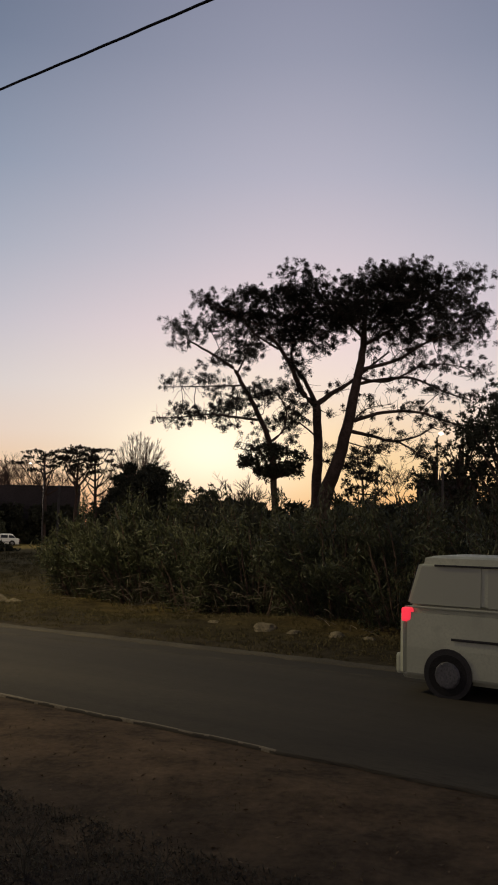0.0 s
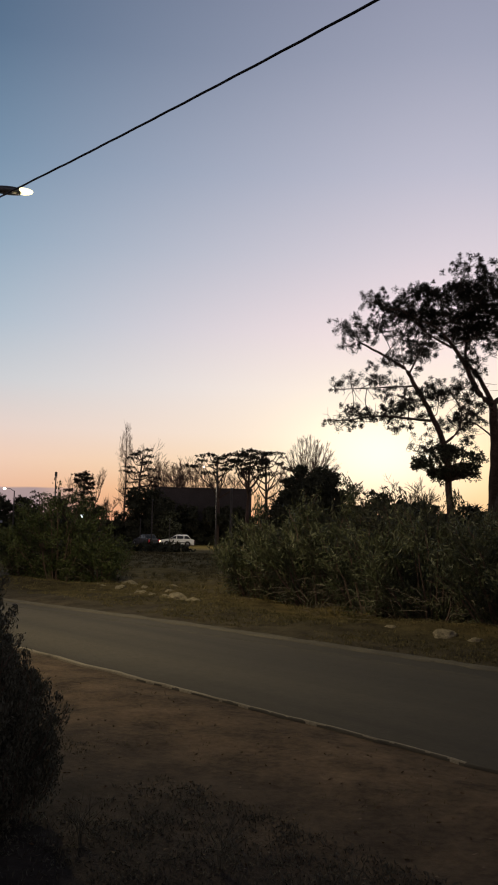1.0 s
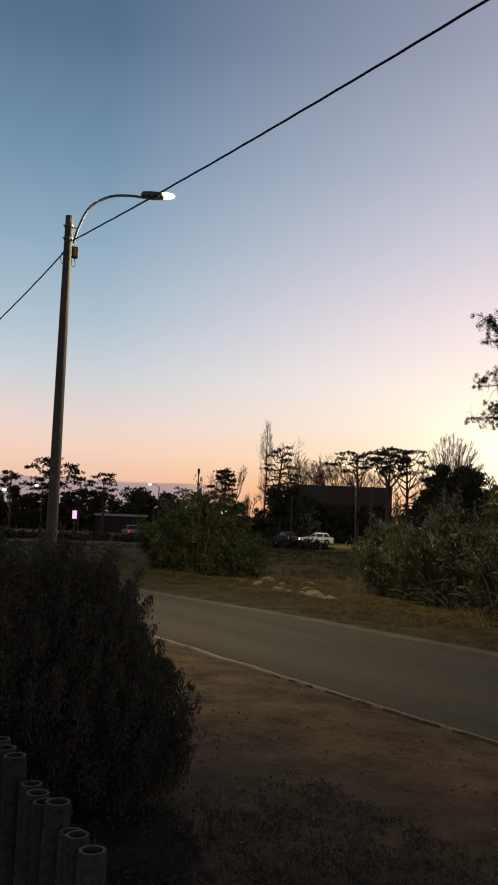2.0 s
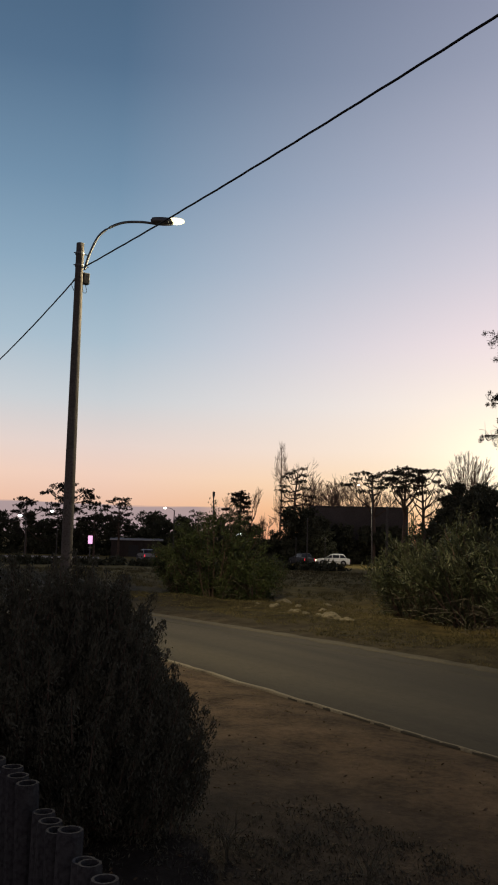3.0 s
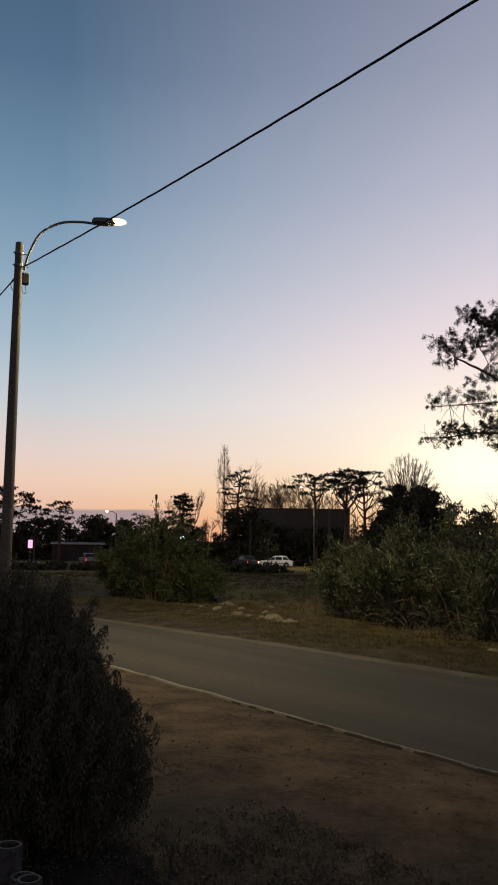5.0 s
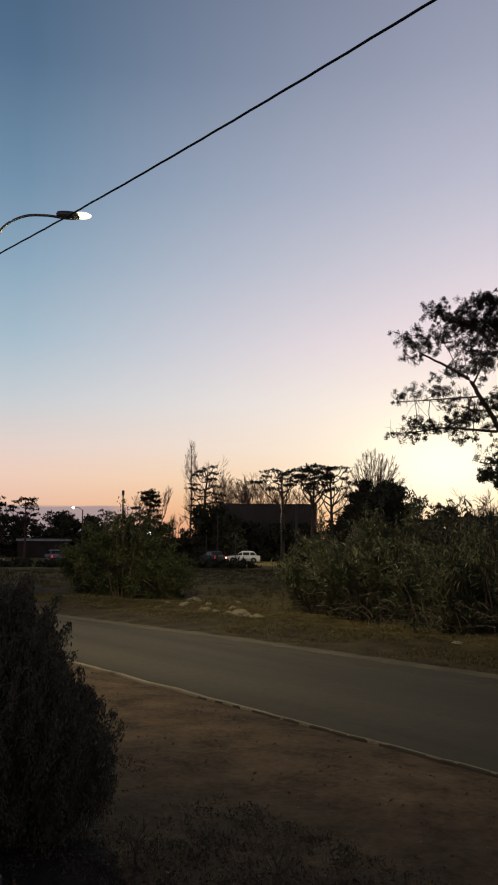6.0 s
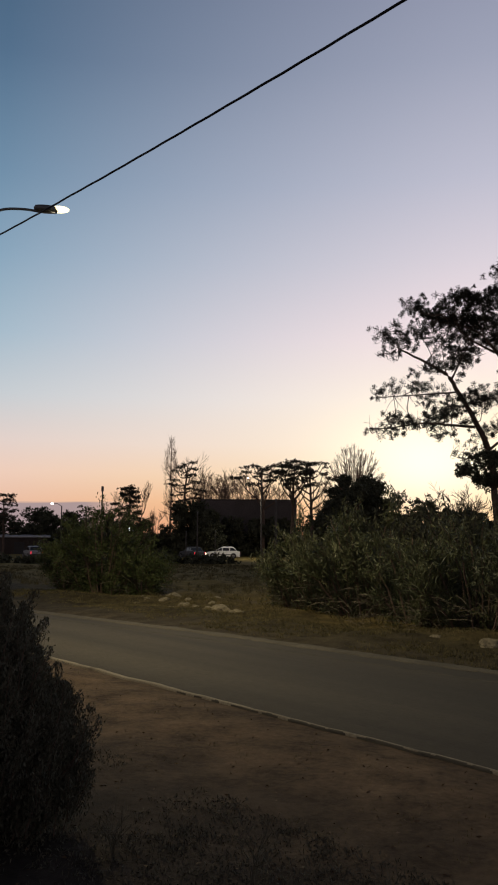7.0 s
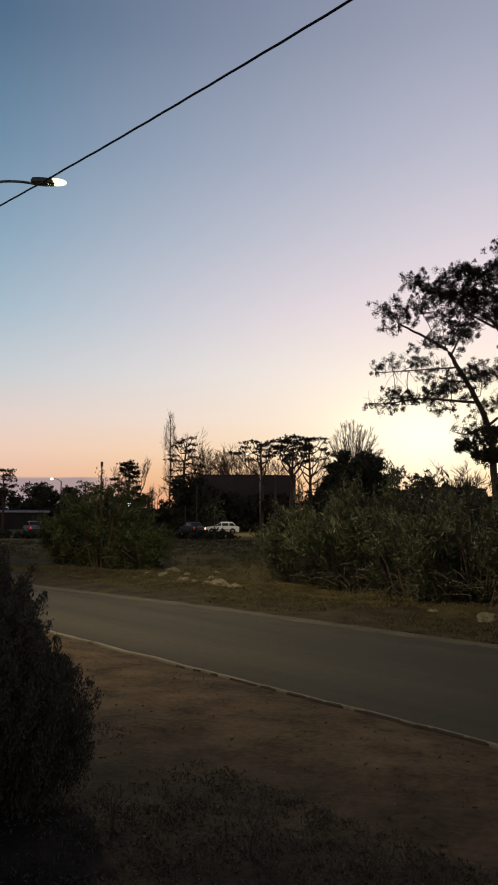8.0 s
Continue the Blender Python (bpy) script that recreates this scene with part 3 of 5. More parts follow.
def big_pine(name, base_x, label, trunk, limbs, pads, seed, deep_y):
    rng = np.random.default_rng(seed)
    foot = Vector((base_x, PINE_D + deep_y, 0))
    t = thing("pine_tree", foot, label, "tree", "tall pines beyond the road")
    off = Vector((-base_x, 0, 0))
    tb = Tubes(10)
    pts, r0, r1 = trunk
    line = [(pts[0][0] + base_x - base_x, 0, -0.3)] + [(x, 0, z) for x, z in pts]
    tb.add([p + off for p in bent(line, 5, 0.03, rng)], r0, r1)
    part("trunk", tb.mesh("trunk"), M_BARK, t, "dark rough-barked trunk", smooth=True)
    nodes = [Vector((x, 0, z)) + off for x, z in pts[2:]]
    for lp, a, b, deep in limbs:
        tb = Tubes(7)
        pine_limb(tb, rng, [(x - base_x, z) for x, z in lp], a, b, deep)
        part("limb", tb.mesh("limb"), M_BARK, t, smooth=True)
        n = len(lp) - 1
        nodes += [Vector((x - base_x, deep * (i / n) ** 1.2, z)) for i, (x, z) in enumerate(lp) if i]
    full = []
    for x, z, rx, rz, dens in pads:
        y = rng.uniform(-2.0, 2.0)
        full.append(((x - base_x, y, z), rx, rx * 1.1, rz, dens))
        if rx > 0.9:
            full.append(((x - base_x + rng.uniform(-0.5, 0.5), -y + rng.uniform(-1, 1), z - 0.1), rx * 0.85, rx, rz * 0.8, dens * 0.8))
    tb = Tubes(4)
    twigs_to(tb, rng, full, nodes)
    for lp, a, b, deep in limbs:  # thin bare side twigs, some with a tuft at the end
        n = len(lp) - 1
        for _ in range(int(20 + 9 * n)):
            k = rng.uniform(0.25, 1.0) * n
            i = min(n - 1, int(k))
            f = k - i
            s = np.array([lp[i][0] + (lp[i + 1][0] - lp[i][0]) * f - base_x, deep * (k / n) ** 1.2, lp[i][1] + (lp[i + 1][1] - lp[i][1]) * f])
            d = rng.normal(size=3) * np.array([0.4, 0.7, 0.4]) + np.array([0, 0, 0.1])
            e = s + d * rng.uniform(0.4, 1.25)
            tb.add(bent([s, (s + e) / 2 + rng.normal(size=3) * 0.08, e], 2), 0.014, 0.006)
            if rng.uniform() < (0.2 if seed == 13 else 0.12) and e[0] + base_x > -4.1:
                full.append((tuple(e), 0.24, 0.24, 0.16, 3.0))
    part("branchlet_tangle", tb.mesh("branchlet_tangle"), M_BARK, t, kind="stuff")
    c, w = sprays(rng, full, 23.5, 0.17, 66, 0.5, 3)
    part("crown", blades("crown", c, w, 0.092, 0.03, rng), M_NEEDLE, t, "dark needles in flat layered clumps", kind="stuff")


big_pine("pine_a", 3.2, "tall leaning pine with a broad flat-topped crown",
         ([(3.4, 1.5), (3.7, 3.9), (4.3, 5.5), (4.9, 8.0), (5.3, 9.9), (5.5, 11.6), (5.6, 13.5)], 0.46, 0.09),
         [([(5.0, 7.3), (6.4, 7.7), (8.0, 7.7), (9.4, 7.2), (11.0, 6.8)], 0.10, 0.03, -1.0), ([(4.8, 6.8), (5.9, 6.6), (7.0, 6.4), (8.2, 6.7), (9.0, 7.2)], 0.10, 0.025, 1.2),
          ([(7.0, 6.4), (7.8, 6.0), (8.6, 5.5)], 0.05, 0.02, 0.5), ([(5.2, 9.1), (6.7, 9.4), (8.0, 9.5), (9.7, 8.9), (11.0, 8.6)], 0.09, 0.025, 1.5),
          ([(5.4, 9.8), (7.0, 10.2), (8.6, 11.1), (10.2, 11.3)], 0.10, 0.03, -1.6), ([(5.2, 9.4), (6.6, 9.2), (8.4, 10.0), (10.0, 9.9)], 0.07, 0.025, -0.6),
          ([(5.5, 11.0), (7.0, 11.9), (8.9, 12.9), (10.5, 13.6)], 0.10, 0.03, 1.4), ([(5.5, 11.3), (4.3, 12.4), (3.2, 13.5)], 0.09, 0.03, -1.2), ([(5.6, 12.9), (7.0, 13.9), (8.1, 14.4)], 0.08, 0.03, -0.8),
          ([(4.7, 7.0), (5.6, 7.9), (6.9, 8.2)], 0.04, 0.012, 0.5), ([(4.6, 6.3), (5.8, 6.0), (6.4, 5.8)], 0.035, 0.01, 0.8), ([(4.4, 5.6), (5.4, 5.4), (5.9, 5.3)], 0.035, 0.01, -0.8)],
         [(5.0, 14.0, 1.3, 0.75, 1), (6.0, 14.2, 1.0, 0.75, 1), (7.0, 13.8, 1.5, 0.8, 1), (8.6, 13.8, 1.4, 0.75, 1), (10.1, 13.8, 0.95, 0.75, 1), (10.9, 12.9, 0.85, 0.5, 1), (11.4, 12.3, 0.5, 0.4, 0.9),
          (5.8, 12.8, 1.5, 0.7, 1), (7.4, 12.7, 1.5, 0.65, 1), (9.1, 12.7, 1.3, 0.6, 1), (10.2, 11.5, 1.0, 0.5, 0.8), (11.0, 10.1, 0.6, 0.4, 0.7), (9.6, 10.3, 0.9, 0.4, 0.5),
          (8.2, 11.2, 1.0, 0.4, 0.7), (6.6, 11.4, 0.9, 0.35, 0.5), (10.8, 8.8, 0.9, 0.3, 0.6), (4.2, 12.4, 1.2, 0.6, 1), (9.9, 7.4, 0.7, 0.25, 0.5), (9.4, 11.9, 1.2, 0.4, 0.8), (7.2, 10.6, 0.8, 0.25, 0.5), (10.3, 9.4, 0.8, 0.3, 0.5), (8.9, 8.6, 0.8, 0.25, 0.4), (6.2, 11.9, 1.1, 0.45, 0.9), (7.9, 11.9, 1.1, 0.4, 0.9), (5.0, 11.8, 0.9, 0.4, 0.8), (9.3, 11.1, 0.9, 0.35, 0.7), (10.8, 11.1, 0.6, 0.4, 0.8), (7.3, 11.2, 0.9, 0.3, 0.7), (8.6, 10.4, 0.9, 0.25, 0.6), (6.0, 10.9, 0.7, 0.25, 0.6), (10.5, 12.2, 0.8, 0.45, 0.9), (10.9, 9.4, 0.6, 0.3, 0.6)], 11, 0.0)
big_pine("pine_b", 3.3, "tall forked pine with a dense dark crown",
         ([(3.35, 2.0), (3.3, 3.4), (3.4, 5.8), (3.3, 8.2)], 0.32, 0.20),
         [([(3.3, 8.2), (2.6, 8.8), (2.0, 10.1), (1.4, 11.0), (0.7, 11.8), (-0.4, 12.3)], 0.16, 0.04, -1.0), ([(3.3, 8.2), (3.0, 8.9), (2.6, 9.7), (2.1, 10.5), (2.2, 11.8), (2.6, 12.9)], 0.13, 0.04, 1.0),
          ([(3.3, 8.2), (4.0, 8.8), (4.8, 9.3), (5.9, 10.2), (7.2, 11.3)], 0.15, 0.04, 1.8), ([(1.4, 11.0), (0.2, 11.6), (-1.0, 12.6)], 0.06, 0.02, -1.5), ([(3.35, 6.6), (2.4, 7.3), (1.7, 7.2)], 0.05, 0.015, -0.8),
          ([(3.4, 5.4), (4.1, 5.4), (4.5, 5.3)], 0.03, 0.01, -0.4)],
         [(-2.5, 13.5, 0.5, 0.35, 1.2), (-1.9, 13.7, 0.6, 0.35, 1.1), (-2.1, 13.2, 0.7, 0.42, 1), (-1.4, 13.3, 0.9, 0.5, 1), (-0.7, 12.8, 1.0, 0.55, 1), (0.5, 13.2, 1.2, 0.7, 1), (1.7, 14.2, 1.0, 0.65, 1), (2.5, 13.9, 1.2, 0.8, 1), (3.7, 13.7, 1.3, 0.7, 1), (2.7, 12.6, 1.5, 0.7, 1),
          (1.2, 12.1, 1.2, 0.55, 1), (3.9, 11.6, 1.1, 0.5, 0.9), (0.1, 12.2, 0.9, 0.45, 0.9), (2.7, 11.4, 0.9, 0.4, 0.8), (-0.2, 13.1, 1.0, 0.5, 1), (2.0, 11.6, 0.9, 0.4, 0.8), (3.9, 7.6, 0.5, 0.25, 0.4), (2.3, 7.6, 0.8, 0.4, 0.9),
          (1.5, 7.2, 0.7, 0.35, 0.9), (0.8, 11.6, 0.8, 0.35, 0.8), (4.3, 12.6, 1.1, 0.5, 1), (3.3, 10.8, 0.7, 0.25, 0.5), (-1.2, 12.5, 0.7, 0.35, 0.8)], 12, 1.2)
big_pine("pine_c", 1.2, "slender leaning pine with open branches and layered clumps",
         ([(1.25, 2.0), (1.2, 3.6), (1.0, 5.8), (0.4, 7.4), (-0.3, 8.7), (-0.8, 9.5), (-1.7, 10.1), (-2.9, 10.8)], 0.19, 0.04),
         [([(0.4, 7.1), (-0.6, 7.2), (-1.9, 7.3), (-3.3, 7.1), (-4.2, 7.1)], 0.07, 0.018, -0.6), ([(-0.3, 8.7), (-1.1, 8.7), (-2.5, 8.7), (-3.8, 8.7)], 0.05, 0.014, 0.8),
          ([(0.9, 6.0), (1.6, 6.7), (1.7, 7.7), (1.2, 8.5)], 0.07, 0.02, 0.5), ([(-0.6, 9.2), (-0.1, 10.2), (0.3, 10.8)], 0.05, 0.015, -0.7), ([(0.1, 8.0), (-0.8, 8.1), (-0.9, 7.4)], 0.035, 0.01, 0.4),
          ([(1.0, 5.9), (0.0, 5.7), (-0.7, 5.9)], 0.025, 0.008, 0.2)],
         [(-3.5, 11.2, 0.6, 0.5, 1), (-2.7, 11.3, 0.7, 0.45, 1), (-1.9, 11.1, 0.8, 0.45, 1), (-1.0, 10.9, 0.9, 0.45, 0.9), (-2.5, 10.5, 0.8, 0.3, 0.8), (-1.6, 10.2, 0.9, 0.28, 0.8), (-3.4, 10.6, 0.6, 0.3, 0.8), (-0.2, 10.6, 0.7, 0.35, 0.8),
          (-0.7, 9.9, 0.7, 0.25, 0.7), (0.4, 10.2, 0.6, 0.25, 0.6), (-3.9, 8.75, 0.36, 0.2, 0.55), (-3.1, 8.8, 0.42, 0.16, 0.4), (-2.2, 8.7, 0.4, 0.15, 0.3), (-3.95, 7.2, 0.45, 0.25, 1), (-3.2, 7.35, 0.7, 0.28, 0.9), (-2.3, 7.45, 0.8, 0.3, 0.9),
          (-1.4, 7.6, 0.8, 0.3, 0.8), (-0.5, 7.8, 0.7, 0.3, 0.8), (0.2, 8.5, 0.7, 0.4, 0.9), (0.9, 8.6, 0.8, 0.45, 1), (1.8, 8.4, 0.7, 0.45, 1), (0.7, 7.9, 0.7, 0.35, 0.9), (1.9, 7.5, 0.7, 0.35, 0.9), (2.4, 7.9, 0.6, 0.35, 0.9), (0.0, 7.3, 0.5, 0.2, 0.6)], 13, -1.5)


# ---- trees and woods farther off ----
def far_pine(place, h, clear, spread, label, seed, n_pads=7, flat=0.5, dense=1.0, lean=0.0):
    """An umbrella pine: a clear trunk, rising limbs and flat pads of needles."""
    h = h - place.z
    rng = np.random.default_rng(seed)
    t = thing("pine_tree", place, label, "tree", "pines on the far side of the field")
    tb = Tubes(7)
    top = np.array([lean, rng.uniform(-0.4, 0.4), h * 0.93])
    trunk = bent([(0, 0, -0.3), (lean * 0.2, 0.1, h * 0.35), (lean * 0.55, -0.1, h * 0.65), tuple(top)], 4, 0.05, rng)
    tb.add(trunk, h * 0.022, h * 0.006)
    part("trunk", tb.mesh("trunk"), M_BARK, t, smooth=True)
    pads = []
    n_pads = int(n_pads * 1.7)
    for i in range(n_pads):
        k = i / max(1, n_pads - 1)
        z = h * (clear + (0.97 - clear) * k ** 0.7)
        a = i * 2.4 + rng.uniform(-0.6, 0.6)
        r = spread * (0.2 + 0.8 * rng.uniform(0.2, 1.0)) * (1.0 - 0.55 * max(0, k - 0.6) / 0.4)
        c = np.array([math.cos(a) * r + lean * 0.8, math.sin(a) * r, z])
        s = trunk[min(len(trunk) - 1, int(len(trunk) * (0.5 + 0.45 * k) * 0.95))]
        lb = Tubes(5)
        lb.add(bent([s, (np.array(s) * 0.4 + c * 0.6) - np.array([0, 0, 0.04 * h]), c], 3), h * 0.009, h * 0.003)
        part("limb", lb.mesh("limb"), M_BARK, t)
        pads.append((c, spread * rng.uniform(0.2, 0.4), spread * rng.uniform(0.2, 0.4), spread * 0.1 * flat * rng.uniform(0.7, 1.3), dense))
    c, w = sprays(rng, pads, 46.0, 0.17, 22, 0.25, 3)
    part("crown", blades("crown", c, w, 0.2, 0.055, rng), M_NEEDLE, t, kind="stuff")


def round_tree(place, h, rx, label, seed, clear=0.12, mat_leaf=None, leaf=0.3, group="broadleaf trees behind the shrubs", lumps=22, dens=1.0, clump=(0.28, 0.5)):
    """A dense evergreen: trunk, limbs, and a crown of many uneven lumps of leaves."""
    h = h - place.z
    rng = np.random.default_rng(seed)
    t = thing("evergreen_tree", place, label, "tree", group)
    tb = Tubes(7)
    tb.add(bent([(0, 0, -0.3), (0.1, 0, h * 0.3), (-0.1, 0.1, h * 0.8)], 4, 0.04, rng), h * 0.028, h * 0.008)
    part("trunk", tb.mesh("trunk"), M_BARK, t, smooth=True)
    lb, pads = Tubes(4), []
    for i in range(lumps):
        b = ball(rng, 1, 0.55)[0]
        z = h * (clear + (1 - clear) * (0.5 + 0.45 * b[2]))
        taper = 1.0 - 0.45 * abs(b[2]) ** 2
        c = np.array([b[0] * rx * taper * 0.8, b[1] * rx * taper * 0.8, z])
        lb.add([Vector((0, 0, max(h * clear, z - h * 0.25))), Vector(c)], h * 0.008, h * 0.003)
        r = rx * rng.uniform(*clump)
        pads.append((c, r, r, r * rng.uniform(0.6, 0.9), dens))
    part("limb_tangle", lb.mesh("limb_tangle"), M_BARK, t, kind="stuff")
    c, w = tufted(rng, pads, 34.0 / max(1.2, rx * 1.2), leaf, 16, 0.3)
    part("crown", blades("crown", c, w, leaf * 1.0, leaf * 0.42, rng), mat_leaf or M_LEAF_DARK, t, kind="stuff")


def bare_tree(place, h, spread, label, seed, upright=0.5, forks=4, group="leafless trees on the skyline", r=None, mult=3):
    """A leafless tree that forks again and again into fine twigs."""
    h = h - place.z
    rng = np.random.default_rng(seed)
    t = thing("bare_tree", place, label, "tree", group)
    trunk, tw = Tubes(6), Tubes(3)
    r = r or h * 0.018
    thin = 0.010 + h * 0.0006

    def grow(tb, p, d, ln, rad, left):
        end = p + d * ln
        mid = p + d * ln * 0.5 + rng.normal(size=3) * ln * 0.05
        tb.add([p, mid, end], max(rad, thin), max(rad * 0.62, thin * 0.8))
        if left == 0:
            return
        for _ in range(mult if left > 1 else mult + 1):
            nd = d * (0.75 + upright * 0.6) + rng.normal(size=3) * np.array([1, 1, 0.45]) * spread + np.array([0, 0, upright * 0.5])
            nd /= np.linalg.norm(nd)
            start = p + (end - p) * rng.uniform(0.55, 1.0)
            grow(tw, start, nd, ln * rng.uniform(0.52, 0.8), rad * 0.55, left - 1)

    grow(trunk, np.array([0, 0, -0.2]), np.array([0, 0, 1.0]), h * 0.5, r, forks)
    part("trunk", trunk.mesh("trunk"), M_BARE, t)
    part("branch_tangle", tw.mesh("branch_tangle"), M_BARE, t, "fine leafless twigs", kind="stuff")


def poplar(place, h, label, seed):
    h = h - place.z
    rng = np.random.default_rng(seed)
    t = thing("bare_tree", place, label, "tree", "leafless trees on the skyline")
    tb, tw = Tubes(6), Tubes(3)
    tb.add(bent([(0, 0, -0.2), (0.1, 0, h * 0.5), (0, 0, h)], 4, 0.05, rng), 0.22, 0.02)
    part("trunk", tb.mesh("trunk"), M_BARE, t)
    for i in range(int(30 + h * 7)):
        z = h * rng.uniform(0.22, 0.95)
        a = rng.uniform(0, 6.28)
        reach = h * 0.058 * min(1.0, 2.3 * (1.08 - z / h)) * rng.uniform(0.5, 1.1) + 0.15
        d = np.array([math.cos(a), math.sin(a), 0])
        s = np.array([0, 0, z])
        e = s + d * reach + np.array([0, 0, reach * rng.uniform(1.6, 2.6)])
        m = s + d * reach * 0.7 + np.array([0, 0, reach * 0.6])
        tw.add(bent([s, m, e], 2), 0.02, 0.009)
        for _ in range(3):
            q = m + (e - m) * rng.uniform(0, 1)
            tw.add([q, q + np.array([rng.normal() * 0.25, rng.normal() * 0.25, rng.uniform(0.5, 1.1)])], 0.015, 0.007)
    part("branch_tangle", tw.mesh("branch_tangle"), M_BARE, t, "upright leafless twigs", kind="stuff")


def fan_tree(place, h, wide, label, seed):
    """A leafless tree whose limbs fan out to a dome of fine twigs."""
    h = h - place.z
    rng = np.random.default_rng(seed)
    t = thing("bare_tree", place, label, "tree", "leafless trees on the skyline")
    tb = Tubes(7)
    tb.add(bent([(0, 0, -0.2), (0.1, 0, h * 0.2), (0, 0, h * 0.36)], 4, 0.03, rng), h * 0.026, h * 0.018)
    part("trunk", tb.mesh("trunk"), M_BARE, t, smooth=True)
    tw = Tubes(3)
    for i in range(34):
        a, k = i * 2.4, math.sqrt((i + 0.5) / 34)
        s = np.array([0, 0, h * rng.uniform(0.3, 0.4)])
        e = np.array([math.cos(a) * wide * k, math.sin(a) * wide * k, h * (1.0 - 0.36 * k ** 2.2) * rng.uniform(0.95, 1.02)])
        line = [np.array(p) for p in bent([s, s * 0.5 + e * 0.5, e], 6, 0.03, rng)]
        lb = Tubes(5)
        lb.add(line, h * 0.0055, 0.014)
        part("limb", lb.mesh("limb"), M_BARE, t)
        for j in range(18):
            q = line[4 + j % (len(line) - 4)]
            d = (e - s) / np.linalg.norm(e - s) + rng.normal(size=3) * 0.22
            d /= np.linalg.norm(d)
            ln = min(h * rng.uniform(0.06, 0.16), np.linalg.norm(e - q) + 0.35)
            tw.add([q, q + d * ln * 0.5 + rng.normal(size=3) * 0.03, q + d * ln], 0.02, 0.011)
            for _ in range(4):
                p = q + d * ln * rng.uniform(0.3, 1.0)
                w = d + rng.normal(size=3) * 0.35
                tw.add([p, p + w / np.linalg.norm(w) * ln * rng.uniform(0.25, 0.5)], 0.014, 0.008)
    part("branch_tangle", tw.mesh("branch_tangle"), M_BARE, t, "fine leafless twigs", kind="stuff")


far_pine(far(34.1, 100), 8.3, 0.35, 3.0, "broad dark pine on the far side of the field", 21, 10, 1.1, 1.2)
far_pine(far(36.6, 104), 6.6, 0.3, 2.6, "low dark pine at the field's far edge", 22, 8, 1.0)
far_pine(far(32.2, 110), 6.3, 0.3, 2.0, "small dark pine at the field's far edge", 23, 7, 0.9)
far_pine(far(30.6, 115), 7.5, 0.45, 2.5, "small umbrella pine with a round top", 24, 9, 0.8, 1.1)
far_pine(far(25.3, 120), 6.2, 0.4, 2.0, "small open pine at the field's far edge", 25, 8, 0.7, 0.7)
far_pine(far(22.5, 115), 8.7, 0.25, 2.1, "dark bushy pine against the sunset", 26, 13, 1.2, 1.8)
far_pine(far(18.95, 124), 13.1, 0.42, 2.9, "tall slender pine with separate layers of needles", 27, 10, 0.55, 1.0, 0.6)
far_pine(far(17.6, 122), 9.0, 0.4, 1.4, "thin young pine in front of bare trees", 28, 6, 0.6)
far_pine(far(13.5, 112), 11.7, 0.74, 3.5, "umbrella pine with a flat crown and forked limbs", 29, 9, 0.42, 1.0, -0.3)
far_pine(far(11.6, 98), 11.1, 0.72, 3.1, "umbrella pine with a flat crown on a bare trunk", 30, 10, 0.5, 1.2, 0.4)
far_pine(far(10.2, 96), 10.8, 0.68, 2.9, "umbrella pine with layered flat clumps", 31, 11, 0.42, 1.0, -0.4)
round_tree(far(17.1, 108), 4.9, 2.2, "dark bush at the end of the long building", 82, 0.02, lumps=24, dens=1.3)
far_pine(far(4.45, 64), 5.4, 0.6, 0.7, "slim young tree against the bright horizon", 32, 5, 0.7, 0.6)
far_pine(far(-7.7, 60), 6.9, 0.5, 2.0, "round-topped pine low against the sunset", 33, 12, 0.9, 1.2)
round_tree(far(28.3, 130), 6.2, 3.2, "rounded half-bare tree at the field's far edge", 41, 0.1, None, 0.4, dens=0.5)
bare_tree(far(22.0, 122), 7.2, 0.35, "reddish leafless tree behind a dark pine", 51, 0.5, 5)
poplar(far(19.8, 146), 19.2, "tall narrow leafless poplar", 52)
poplar(far(21.0, 140), 5.5, "narrow leafless poplar beside a taller one", 53)
for i, (yw, d, h) in enumerate([(17.4, 128, 10.6), (16.6, 126, 11.0), (15.7, 122, 10.0), (15.0, 118, 9.3), (13.4, 122, 9.4), (23.3, 126, 7.0), (20.6, 130, 5.5), (18.3, 131, 8.4), (16.1, 128, 9.2), (11.6, 118, 8.6), (9.6, 112, 8.2), (14.6, 124, 8.6), (15.4, 127, 9.0), (16.3, 122, 8.4), (17.0, 124, 8.8), (17.9, 126, 8.0), (14.0, 126, 8.8)]):
    bare_tree(far(yw, d), h, 0.42, "leafless tree with fine reddish twigs on the skyline", 60 + i, 0.35, 5)
fan_tree(far(7.35, 90), 11.5, 3.5, "large leafless tree with a fan of fine twigs", 54)
bare_tree(far(1.6, 70), 5.2, 0.45, "small leafless tree in front of the bright horizon", 55, 0.3, 5)
bare_tree(far(0.3, 66), 4.9, 0.45, "small leafless tree in front of the bright horizon", 56, 0.3, 5)
bare_tree(far(-10.6, 58), 6.2, 0.5, "thin leafless tree lit orange by the sunset", 57, 0.25, 5)
round_tree(far(8.1, 70), 8.1, 1.75, "dark upright evergreen behind the shrubs", 71, 0.05, lumps=34, dens=1.5)
round_tree(far(6.5, 66), 6.7, 2.3, "dark rounded evergreen behind the shrubs", 72, 0.05, lumps=34, dens=1.5)
round_tree(far(7.3, 62), 6.3, 2.1, "dark low evergreen behind the shrubs", 73, 0.02, lumps=32, dens=1.4)
round_tree(far(2.7, 60), 4.9, 1.5, "low dark evergreen against the bright horizon", 74, 0.02)
round_tree(far(1.2, 58), 4.2, 1.8, "low dark evergreen against the bright horizon", 75, 0.02)
